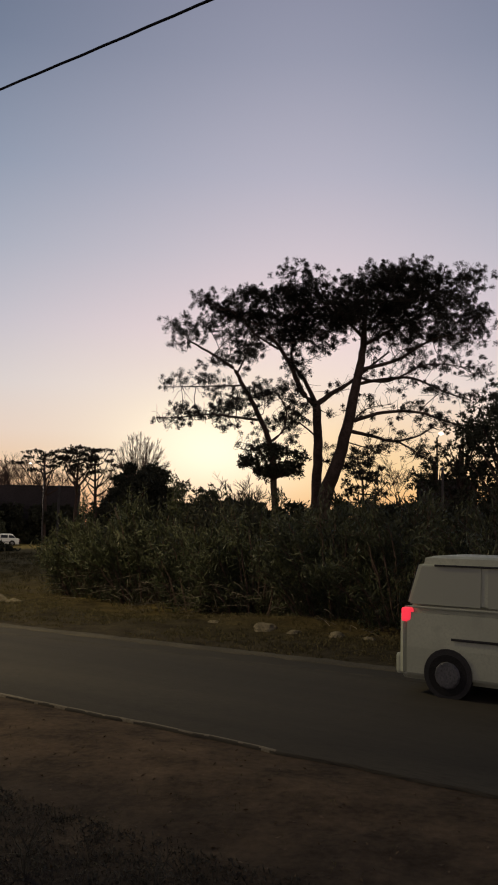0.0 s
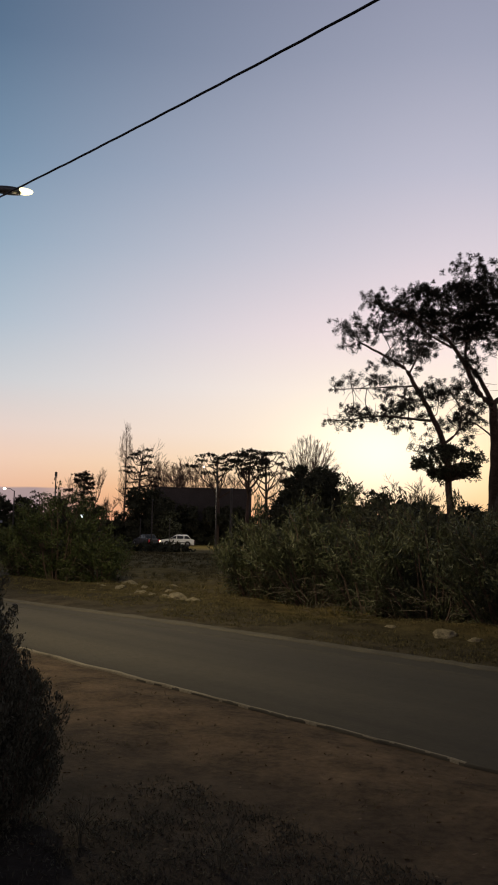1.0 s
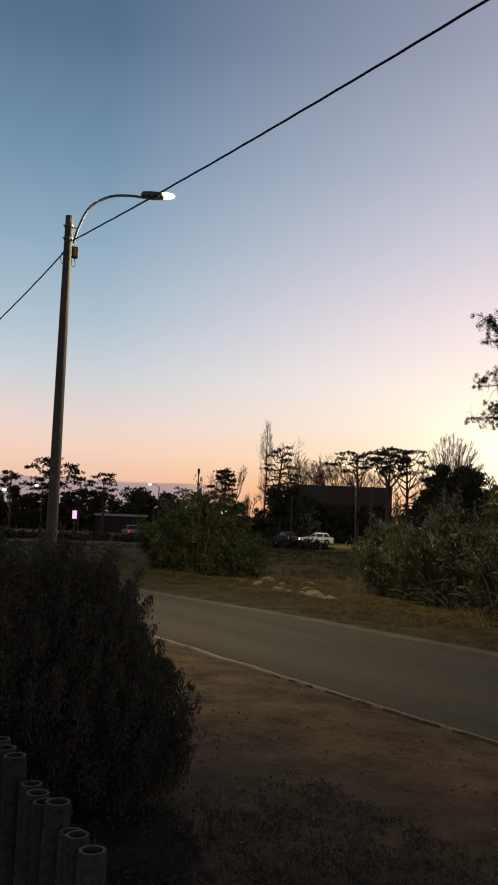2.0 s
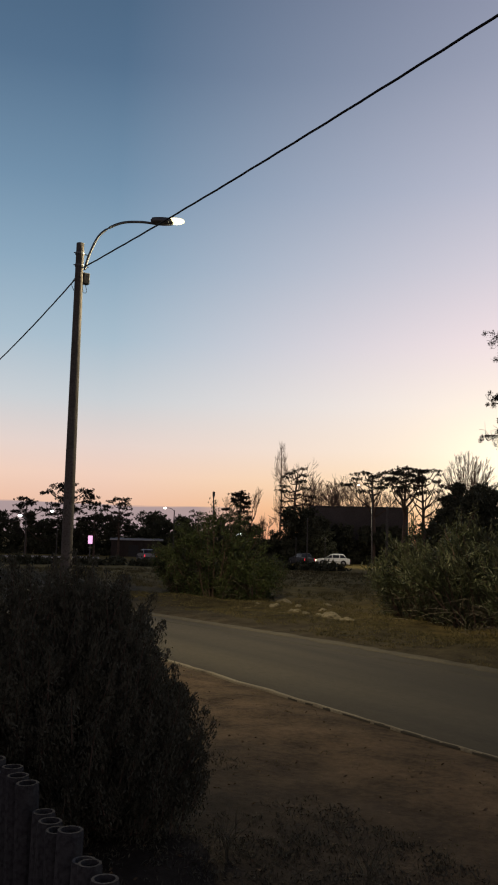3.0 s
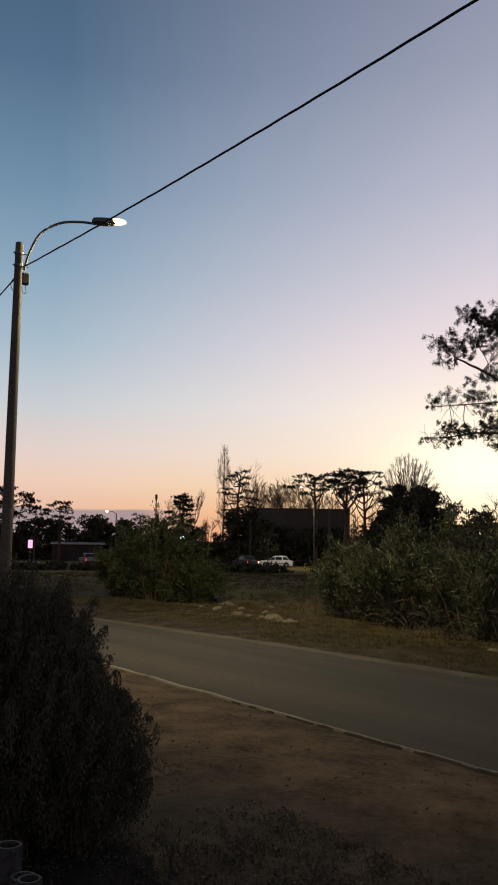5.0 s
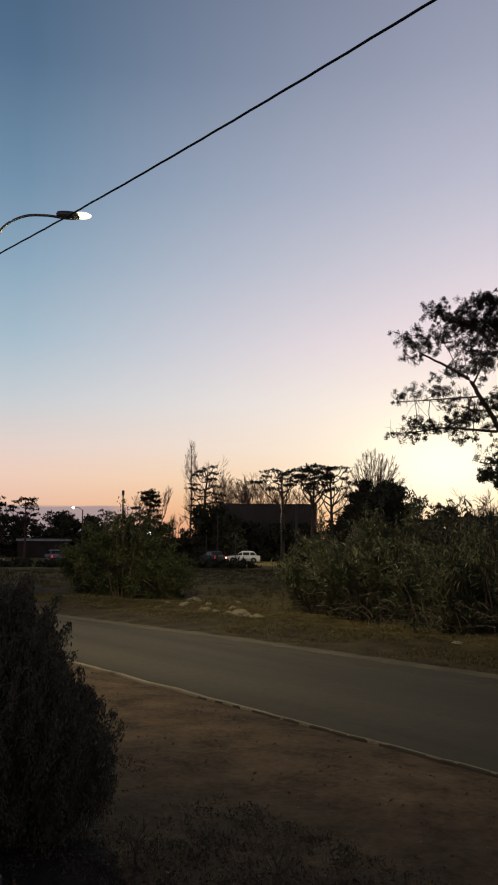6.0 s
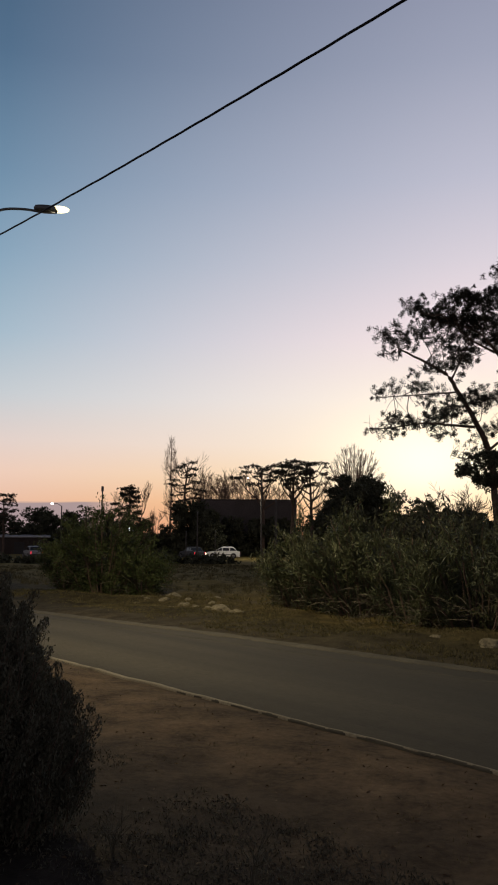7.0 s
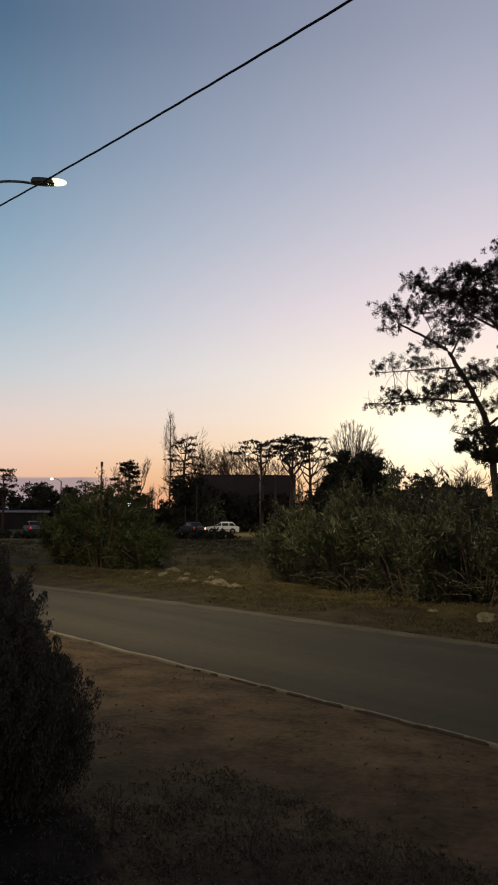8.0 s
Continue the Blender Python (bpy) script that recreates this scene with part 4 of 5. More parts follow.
round_tree(far(-0.4, 56), 4.1, 1.7, "low dark evergreen against the bright horizon", 76, 0.02)
round_tree(far(-1.75, 36), 5.75, 1.75, "small dense tree below the big pines", 77, 0.74, lumps=60, leaf=0.12, dens=4.0, clump=(0.16, 0.28))
round_tree(far(-14.3, 38), 7.4, 1.9, "large dark evergreen beside the big pines", 78, 0.02, lumps=40, leaf=0.17, dens=0.7)
round_tree(far(-16.9, 36), 8.3, 2.2, "large dark evergreen beside the big pines", 79, 0.02, lumps=42, leaf=0.17, dens=0.75)
round_tree(far(-12.6, 40), 6.7, 1.5, "dark evergreen with an uneven top", 80, 0.02, lumps=28, leaf=0.17, dens=0.6)
round_tree(far(-19.5, 38), 8.0, 2.6, "large dark evergreen beside the big pines", 81, 0.02, lumps=30, leaf=0.24)


def wood_row(name, y0, y1, d, h, seed, label, jag=0.5, thick=3.0, leaf=0.45, low=False):
    """A far belt of trees and scrub: uncountable, one body of leaves with an uneven top."""
    rng = np.random.default_rng(seed)
    pads = []
    n = int(abs(y1 - y0) * d * 0.0175 / 1.1)
    for i in range(n):
        yw = y0 + (y1 - y0) * (i + rng.uniform(-0.4, 0.4)) / n
        hh = (h - fall(d)) * (1 + jag * rng.uniform(-0.5, 0.5))
        for z in ([0.15] if low else np.arange(0.4, hh, 1.0)):
            p = far(yw, d + rng.uniform(-thick, thick) * 0.5)
            pads.append(((p.x, p.y, p.z + z), 1.0, 1.0, hh if low else 0.75, 1.0))
    c, w = tufted(rng, pads, 9.0, 0.4, 12, 0.3)
    ob = part(name, blades(name, c, w, leaf, leaf * 0.45, rng), M_LEAF_DARK)
    tagged(ob, label, "trees", kind="stuff")


wood_row("tree_belt", 42, 21, 128, 4.0, 91, "dark belt of trees along the far edge of the field")
wood_row("tree_belt", 21, 9, 113, 3.6, 92, "dark belt of trees along the far edge of the field")
wood_row("tree_belt", 19.3, 16.2, 111, 5.6, 96, "dark belt of trees beside the long building", 0.35)
wood_row("scrub_belt", 10, -24, 62, 3.3, 93, "dark scrub behind the roadside shrubs", 0.35)
wood_row("scrub_belt", 3, -24, 44, 2.9, 94, "dark scrub around the feet of the big pines", 0.4, leaf=0.35)
wood_row("hedge", 44, 15, 80, 0.1, 95, "low dark hedge in front of the far road", 0.3, 1.5, low=True)


# ---- built things in the distance ----
def house(place, turn, w, d, h, label, seed):
    t = thing("house", place, label, "house", turn=turn)
    th = 0.25
    for nm, sx, sy, x, y in (("wall", w, th, 0, -d / 2), ("wall", w, th, 0, d / 2), ("wall", th, d - 2 * th, -w / 2 + th / 2, 0), ("wall", th, d - 2 * th, w / 2 - th / 2, 0)):
        part(nm, box_bm(sx, sy, h + 0.2, (x, y, h / 2 - 0.1)), M_WALL, t)
    part("roof", box_bm(w + 0.16, d + 0.16, 0.22, (0, 0, h + 0.113), 0.03), M_WALL, t, "flat dark roof slab")


house(far(14.5, 119), radians(14.5), 13.0, 7, 7.5, "long dark flat-roofed building at the field's edge", 1)
house(far(-13.2, 52), radians(-13), 3.4, 3, 4.9, "small dark flat-roofed building among trees", 2)


def shed(place, turn, w, label):
    t = thing("shed", place, label, "shed", "low sheds beyond the field", turn)
    part("wall", box_bm(w, 4, 2.6, (0, 0, 1.2)), M_SHED, t)
    part("roof", box_bm(w + 0.4, 4.4, 0.16, (0, 0, 2.585), 0.03, Matrix.Rotation(radians(4), 4, "X")), M_ROOFW, t, "pale sheet roof")
    part("door", box_bm(1.4, 0.06, 1.7, (w * 0.2, -2.03, 0.85), 0.01), M_PLASTIC, t)


shed(far(30.0, 126), radians(30), 4.6, "low dark shed with a pale roof beyond the field")
shed(far(28.3, 126), radians(28), 2.6, "small dark shed with a pale roof beyond the field")


def lamp_post(place, h, arm, label, material, bulb=0.22, turn=0.0, r=0.09, lit=True):
    h = h - place.z
    t = thing("lamp_post", place, label, "lamp post", "far lamp posts and poles", turn)
    part("pole", bent_tube([(0, 0, -0.2), (0, 0, h * 0.5), (0, 0, h)], r, r * 0.7, 8), M_POLE, t, smooth=True)
    if lit:
        part("arm", bent_tube([(0, 0, h - 0.1), (-arm * 0.5, 0, h + 0.25), (-arm, 0, h + 0.3)], 0.04, 0.035, 6), M_STEEL, t)
        bm = bmesh.new()
        bmesh.ops.create_uvsphere(bm, u_segments=10, v_segments=6, radius=bulb, matrix=Matrix.Translation((-arm - bulb, 0, h + 0.26)) @ Matrix.Diagonal((1.2, 1, 0.8, 1)))
        part("lamp", bm, material, t, "lit lamp")
    else:
        part("cap", drum_bm(r * 0.9, r * 0.5, 0.12, (0, 0, h + 0.05), None, 8), M_STEEL, t)


lamp_post(far(26.95, 118), 6.0, 1.1, "far street lamp with a lit globe above the trees", M_FARLAMP, 0.18, radians(27), 0.1)
lamp_post(far(13.65, 101), 8.7, 1.5, "tall thin lamp post at the field's edge", M_FARLAMP, 0.1, radians(14), 0.10)
lamp_post(far(12.65, 84), 5.7, 0, "grey concrete post in front of the dark building", M_POLE, r=0.16, lit=False)
lamp_post(far(17.95, 92), 4.6, 0, "thin grey post at the field's edge", M_POLE, r=0.08, lit=False)
lamp_post(far(18.7, 90), 2.5, 0, "short grey post at the field's edge", M_POLE, r=0.06, lit=False)
lamp_post(far(16.75, 100), 2.6, 0, "short pale post beside a parked car", M_POLE, r=0.05, lit=False)
lamp_post(far(22.2, 95), 2.5, 0.3, "low lamp with a bright white light", M_WHITELAMP, 0.24, radians(23), 0.05)
lamp_post(far(-13.0, 33), 4.5, 0, "grey post standing among dark trees", M_POLE, r=0.07, lit=False)
lamp_post(far(-12.6, 58), 8.3, -0.4, "lamp post with a lit head behind the pines", M_FARLAMP, 0.13, radians(-12), 0.08)
lamp_post(far(4.6, 92), 3.5, -0.3, "small lit lamp low against the horizon", M_FARLAMP, 0.17, radians(4), 0.05)
lamp_post(far(34.6, 98), 4.6, 0.5, "lamp post with a small lit head beside a pine", M_WHITELAMP, 0.17, radians(34), 0.06)
lamp_post(far(36.6, 98), 4.0, 0.5, "lamp post with a small lit head at the field's edge", M_WHITELAMP, 0.2, radians(36), 0.06)


def mast(place, h):
    h = h - place.z
    t = thing("radio_mast", place, "thin radio mast with antennas at its top", "mast")
    part("pole", bent_tube([(0, 0, -0.2), (0, 0, h * 0.5), (0, 0, h)], 0.17, 0.12, 8), M_STEEL, t)
    for i in range(3):
        a = i * 2.1
        part("antenna", box_bm(0.13, 0.1, 0.9, (math.cos(a) * 0.2, math.sin(a) * 0.2, h - 0.5), 0.02), M_STEEL, t)
    part("platform", drum_bm(0.28, 0.28, 0.08, (0, 0, h - 1.1), None, 10), M_STEEL, t)


mast(far(24.33, 167), 11.4)


def lit_sign(place, turn):
    t = thing("lit_sign", place, "small upright pink-white lit sign on a post", "sign", turn=turn)
    part("post", box_bm(0.1, 0.1, 2.1, (0, 0, 0.95)), M_STEEL, t)
    bx = part("case", box_bm(0.56, 0.16, 0.96, (0, 0, 2.5), 0.03), M_PLASTIC, t)
    part("panel", box_bm(0.47, 0.03, 0.87, (0, -0.1, 2.5), 0.005), M_SIGN, bx, "glowing pink-white panel")


lit_sign(far(32.43, 94), radians(32.4))


def guard_rail(y0, y1, d, label):
    a, b = far(y0, d), far(y1, d)
    t = thing("guard_rail", (a + b) / 2, label, "guard rail", turn=math.atan2((b - a).y, (b - a).x))
    ln = (b - a).length
    part("rail", box_bm(ln, 0.06, 0.22, (0, 0, 0.6), 0.02), M_ROOFW, t, "pale metal rail")
    for i in range(9):
        part("post", box_bm(0.1, 0.1, 0.75, (-ln / 2 + ln * (i + 0.5) / 9, 0.083, 0.35)), M_STEEL, t)


guard_rail(41, 31.8, 92, "pale guard rail along the far road")


# ---- vehicles ----
def loft(sections, bevel=0.0):
    """Joins rings of points, first to last, and closes both ends."""
    bm = bmesh.new()
    rings = [[bm.verts.new(p) for p in s] for s in sections]
    k = len(rings[0])
    for a, b in zip(rings, rings[1:]):
        for j in range(k):
            bm.faces.new((a[j], a[(j + 1) % k], b[(j + 1) % k], b[j]))
    bm.faces.new(rings[0])
    bm.faces.new(rings[-1][::-1])
    bmesh.ops.recalc_face_normals(bm, faces=bm.faces)
    if bevel:
        bmesh.ops.bevel(bm, geom=[e for e in bm.edges if e.calc_face_angle(0) > 0.5], offset=bevel, segments=2, affect="EDGES")
    return bm


def ring(x, w0, w1, z0, z1, wm=None):
    """One cross-section of a car: sill, side, shoulder."""
    wm = wm or max(w0, w1)
    zm = z0 + (z1 - z0) * 0.45
    return [(x, -w0, z0), (x, -wm, z0 + 0.1), (x, -wm, zm), (x, -w1, z1), (x, w1, z1), (x, wm, zm), (x, wm, z0 + 0.1), (x, w0, z0)]


def car(name, place, turn, label, category, paint, L, W, H, belt, nose, tail, hood_z, wheel_r, base_f, base_r, glass, rails=False, van=False, lit=("head", "tail"), boot_z=None, group=""):
    """A vehicle that faces its own +x; nose and tail: where the windscreen and the rear window meet the body."""
    t = thing(name, place, label, category, group, turn)
    h, hw, gc = L / 2, W / 2, wheel_r * 0.62
    boot_z = boot_z or belt
    body = loft([ring(-h, hw * 0.84, hw * 0.8, gc + 0.12, boot_z - 0.12), ring(-h + 0.12, hw * 0.93, hw * 0.9, gc, boot_z), ring(tail, hw * 0.95, hw * 0.95, gc, belt, hw), ring(nose, hw * 0.95, hw * 0.95, gc, belt, hw),
                 ring(nose + 0.1, hw * 0.95, hw * 0.93, gc, max(hood_z + 0.03, belt - 0.04), hw), ring(h - 0.2, hw * 0.92, hw * 0.86, gc, hood_z - 0.07), ring(h, hw * 0.82, hw * 0.72, gc + 0.12, hood_z - 0.22)], 0.07 if van else 0.025)
    part("body", body, paint, t, smooth=False)
    rake_f, rake_r = (0.55, 0.19) if van else (0.75, 0.42)
    wr = hw * (0.84 if van else 0.76)
    cab = loft([[(nose, -hw * 0.92, belt - 0.02), (nose, hw * 0.92, belt - 0.02), (tail, hw * 0.92, belt - 0.02), (tail, -hw * 0.92, belt - 0.02)],
                [(nose - rake_f, -wr, H - 0.05), (nose - rake_f, wr, H - 0.05), (tail + rake_r, wr, H - 0.05), (tail + rake_r, -wr, H - 0.05)],
                [(nose - rake_f - 0.25, -wr * 0.8, H), (nose - rake_f - 0.25, wr * 0.8, H), (tail + rake_r + 0.2, wr * 0.8, H), (tail + rake_r + 0.2, -wr * 0.8, H)]], 0.085 if van else 0.03)
    part("cabin", cab, paint, t)

    def side_pane(x0, x1, s):
        def on(x, k):
            z = belt + 0.05 + (H - 0.2 - belt) * k
            f = (z - belt) / (H - 0.05 - belt)
            return (x, s * (hw * 0.92 + (wr - hw * 0.92) * f + 0.012), z)
        kf, kr = rake_f * 0.85, rake_r * 0.85
        a, b = min(x1, nose - 0.12), min(x1, nose - 0.1 - kf)
        c, d = max(x0, tail + 0.1), max(x0, tail + 0.1 + kr)
        outer = [on(c, 0), on(a, 0), on(b, 1), on(d, 1)]
        inner = [(p[0], p[1] - s * 0.03, p[2]) for p in outer]
        part("side_window", loft([inner, outer]), glass, t)

    span = nose - tail
    n = 3
    for s in (-1, 1):
        for i in range(n):
            side_pane(tail + span * i / n + 0.06, tail + span * (i + 1) / n - 0.04, s)
    for nm, x0, x1, k in (("windscreen", nose, nose - rake_f, 1), ("rear_window", tail, tail + rake_r, -1)):
        f0, f1 = 0.14, 0.88
        pts = []
        for f, sgn in ((f0, -1), (f0, 1), (f1, 1), (f1, -1)):
            z = belt + (H - 0.05 - belt) * f
            pts.append((x0 + (x1 - x0) * f + 0.012 * k, sgn * (hw * 0.92 + (wr - hw * 0.92) * f - 0.09), z))
        part(nm, loft([[(p[0] - 0.03 * k, p[1], p[2]) for p in pts], pts]), M_GLASS, t)
    part("front_bumper", box_bm(0.2, W * 0.92, 0.26, (h - 0.03, 0, gc + 0.19), 0.05), M_PLASTIC if not van else paint, t)
    part("rear_bumper", box_bm(0.2, W * 0.94, 0.3, (-h + 0.03, 0, gc + 0.2), 0.05), M_PLASTIC if not van else paint, t)
    part("grille", box_bm(0.06, W * 0.42, 0.16, (h - 0.015, 0, hood_z - 0.31), 0.02), M_PLASTIC, t)
    part("number_plate", box_bm(0.02, 0.42, 0.11, (h + 0.075, 0, gc + 0.2), 0.004), M_ROOFW, t, "plain pale plate")
    for s in (-1, 1):
        part("headlamp", box_bm(0.1, 0.26, 0.17, (h - 0.02, s * hw * 0.62, hood_z - 0.27), 0.04), M_HEAD if "head" in lit else M_GLASS, t)
        if van:
            part("tail_lamp", box_bm(0.16, 0.12, 0.2, (-h + 0.11, s * hw * 0.9, boot_z - 0.11), 0.035), M_TAIL, t, "glowing red lamp")
        else:
            part("tail_lamp", box_bm(0.1, 0.14, 0.3, (-h + 0.05, s * hw * 0.82, boot_z - 0.24), 0.03), M_TAIL if "tail" in lit else M_RED, t, "red lamp")
        part("mirror", box_bm(0.14, 0.2, 0.13, (nose - 0.28, s * (hw + 0.07), belt + 0.08), 0.04), M_PLASTIC, t)
        if not van:
            part("rub_strip", box_bm(L * 0.5, 0.03, 0.07, (0, s * (hw + 0.004), gc + 0.3), 0.01), M_PLASTIC, t)
        if rails:
            part("roof_rail", box_bm(span * 0.62, 0.04, 0.05, ((nose + tail) / 2 - 0.15, s * wr * 0.86, H + 0.035), 0.015), M_RIM, t)
        for x in (base_f, base_r):
            part("wheel_arch", drum_bm(wheel_r * (1.13 if van else 1.2), wheel_r * (1.13 if van else 1.2), 0.06, (x, s * (hw - 0.012), wheel_r + 0.01), Matrix.Rotation(radians(90), 4, "X"), 24), M_PLASTIC, t)
            wh = new("wheel")
            wh.parent = t
            wh.location = (x, s * (hw - 0.09), wheel_r)
            part("tyre", drum_bm(wheel_r, wheel_r, 0.22, (0, 0, 0), Matrix.Rotation(radians(90), 4, "X"), 26, 0.03), M_TYRE, wh, smooth=False)
            part("rim", drum_bm(wheel_r * 0.62, wheel_r * 0.55, 0.03, (0, s * 0.118, 0), Matrix.Rotation(radians(-90 * s), 4, "X"), 12, 0.008), M_STEEL if van else M_RIM, wh)
    return t


TO_RIGHT = math.atan2(-UX.y, -UX.x)
van = car("van", uv(3.36, 12.05, 0.0), TO_RIGHT, "dusty white delivery van with a lit red tail lamp", "van", M_WHITE, 4.1, 1.66, 1.93, 1.2, 1.55, -1.99, 1.02, 0.31, 1.25, -1.3, M_PALEGLASS, van=True, lit=("tail",))
# black strip stands in for the dark line along the body crease
part("side_stripe", box_bm(2.9, 0.016, 0.035, (0.2, -0.835, 0.8), 0.006), M_PLASTIC, van, "black strip drawn as the dark line of the side crease")
part("belt_moulding", box_bm(3.5, 0.03, 0.03, (-0.1, -0.79, 1.21), 0.01), M_WHITE, van)
part("roof_gutter", box_bm(2.9, 0.022, 0.03, (-0.08, -0.735, 1.80), 0.008), M_PLASTIC, van)
car("suv", uv(42.0, 9.0, 0.0), TO_RIGHT + radians(2), "dark red off-road car with lit headlamps and roof rails", "car", M_RED, 4.3, 1.8, 1.64, 1.06, 0.95, -1.75, 0.98, 0.34, 1.32, -1.32, M_GLASS, rails=True)
car("sedan", far(16.2, 106), radians(16.2 + 180), "pale silver saloon car parked at the field's far edge", "car", M_SILVER, 4.3, 1.7, 1.45, 0.9, 1.0, -1.7, 0.86, 0.3, 1.3, -1.25, M_GLASS, lit=("head",), boot_z=0.86, group="cars on the far road")
car("sedan", far(18.3, 105), radians(18 + 90 + 28), "dark car with lit red tail lamps on the far road", "car", M_DARKPAINT, 4.2, 1.7, 1.45, 0.9, 0.75, -1.45, 0.88, 0.3, 1.3, -1.25, M_GLASS, lit=("tail",), group="cars on the far road")
car("sedan", far(28.7, 106), radians(28 + 90 + 14), "grey car with lit red tail lamps beyond the field", "car", M_GREYPAINT, 4.2, 1.7, 1.45, 0.9, 0.75, -1.5, 0.88, 0.3, 1.3, -1.25, M_GLASS, lit=("tail",), group="cars on the far road")


# ---- shrubs beyond the road ----
def shrub(place, rx, ry, h, label, seed, n=7000, leaf=(0.19, 0.026), mat_leaf=None, up=0.9, twigs=40, group="roadside shrubs beyond the road", stems=26):
    """Arching stems from one root, long narrow leaves along them, pale dry twigs at the foot."""
    rng = np.random.default_rng(seed)
    t = thing("shrub", place, label, "shrub", group)
    st, cs, ws = Tubes(5), [], []
    per = n // (stems * 7)
    for i in range(stems):
        a = rng.uniform(0, 6.283)
        k = math.sqrt(rng.uniform(0.02, 1.0))
        top = np.array([math.cos(a) * rx * k, math.sin(a) * ry * k, h * (1.06 - 0.62 * k ** 2.2) * rng.uniform(0.82, 1.08)])
        root = np.array([math.cos(a) * rx * 0.3 * k, math.sin(a) * ry * 0.3 * k, -0.1])
        mid = root * 0.45 + top * 0.55 + np.array([0, 0, h * 0.12])
        line = bent([root, mid, top], 5, 0.03, rng)
        st.add(line, 0.03, 0.008)
        for s in range(7):
            q = np.array(line[1 + int(rng.integers(0, len(line) - 2))])
            out = np.array([math.cos(a) * 0.6, math.sin(a) * 0.6, up]) + rng.normal(size=3) * 0.55
            out /= np.linalg.norm(out)
            ln = rng.uniform(0.35, 0.8) * min(1.0, h / 2.2)
            st.add([q, q + out * ln], 0.009, 0.003)
            f = rng.uniform(0, 1.05, (per, 1))
            cs.append(q + out * ln * f + rng.normal(size=(per, 3)) * 0.085)
            ws.append(out * 0.8 + rng.normal(size=(per, 3)) * 0.5 + np.array([0, 0, 0.15]))
    part("stem_tangle", st.mesh("stem_tangle"), M_BARK, t, "thin brown stems", kind="stuff")
    part("leafage", blades("leafage", np.concatenate(cs), np.concatenate(ws), leaf[0], leaf[1], rng), mat_leaf or M_LEAF, t, kind="stuff")
    if twigs:
        tw = Tubes(4)
        for _ in range(twigs):
            a = rng.uniform(0, 6.283)
            s = np.array([math.cos(a) * rx * rng.uniform(0.5, 1.0), math.sin(a) * ry * rng.uniform(0.5, 1.0), rng.uniform(0.05, h * 0.35)])
            d = rng.normal(size=3) * np.array([1, 1, 0.3])
            d /= np.linalg.norm(d)
            tw.add(bent([s, s + d * 0.25 + np.array([0, 0, 0.03]), s + d * rng.uniform(0.4, 0.8)], 2), 0.008, 0.003)
        part("twig_tangle", tw.mesh("twig_tangle"), M_TWIG, t, "pale dry twigs near the ground", kind="stuff")


for i, (u, v, rx, ry, h, n) in enumerate([(19.7, 18.3, 1.25, 1.3, 2.0, 7000), (18.6, 18.2, 1.9, 1.7, 2.6, 11000), (16.6, 18.0, 2.0, 1.8, 2.95, 12000), (14.4, 17.6, 2.0, 1.8, 2.25, 11000), (12.4, 17.6, 2.0, 1.8, 2.6, 11000),
                                           (10.3, 17.7, 2.1, 1.8, 2.75, 11000), (8.2, 17.4, 2.1, 1.8, 2.7, 10000), (6.0, 17.2, 2.1, 1.9, 2.6, 10000), (3.8, 17.0, 2.2, 1.9, 2.5, 9000), (1.4, 17.0, 2.3, 1.9, 2.5, 7000)]):
    shrub(uv(u, v, -0.05), rx, ry, h, "tall willow-like shrub with narrow leaves beside the road", 200 + i, n, twigs=130 if i in (2, 3, 4) else 40)
for i, (u, v, r, h) in enumerate([(19.6, 22.0, 2.4, 3.2), (16.0, 22.0, 2.4, 3.3), (12.2, 21.6, 2.3, 3.1), (8.4, 21.4, 2.3, 3.1), (4.6, 21.0, 2.4, 3.1), (0.6, 20.6, 2.4, 3.0)]):
    shrub(uv(u, v, -0.05), r, r, h, "dark shrub behind the roadside row", 230 + i, 8000, (0.2, 0.05), M_LEAF_DARK, twigs=0)
shrub(uv(28.2, 16.2, -0.05), 1.95, 1.9, 3.25, "broad green leafy shrub standing alone by the road", 250, 16000, (0.15, 0.035), M_LEAF_FRESH, 0.7, 30, stems=40)
shrub(uv(29.6, 15.7, -0.05), 1.25, 1.3, 2.1, "broad green leafy shrub standing alone by the road", 251, 8000, (0.15, 0.035), M_LEAF_FRESH, 0.7, 20)
shrub(uv(27.0, 17.3, -0.05), 1.3, 1.3, 1.75, "green shrub with yellowish tips beside the sandy bank", 252, 8000, (0.17, 0.03), M_LEAF_FRESH, 0.7, 20)


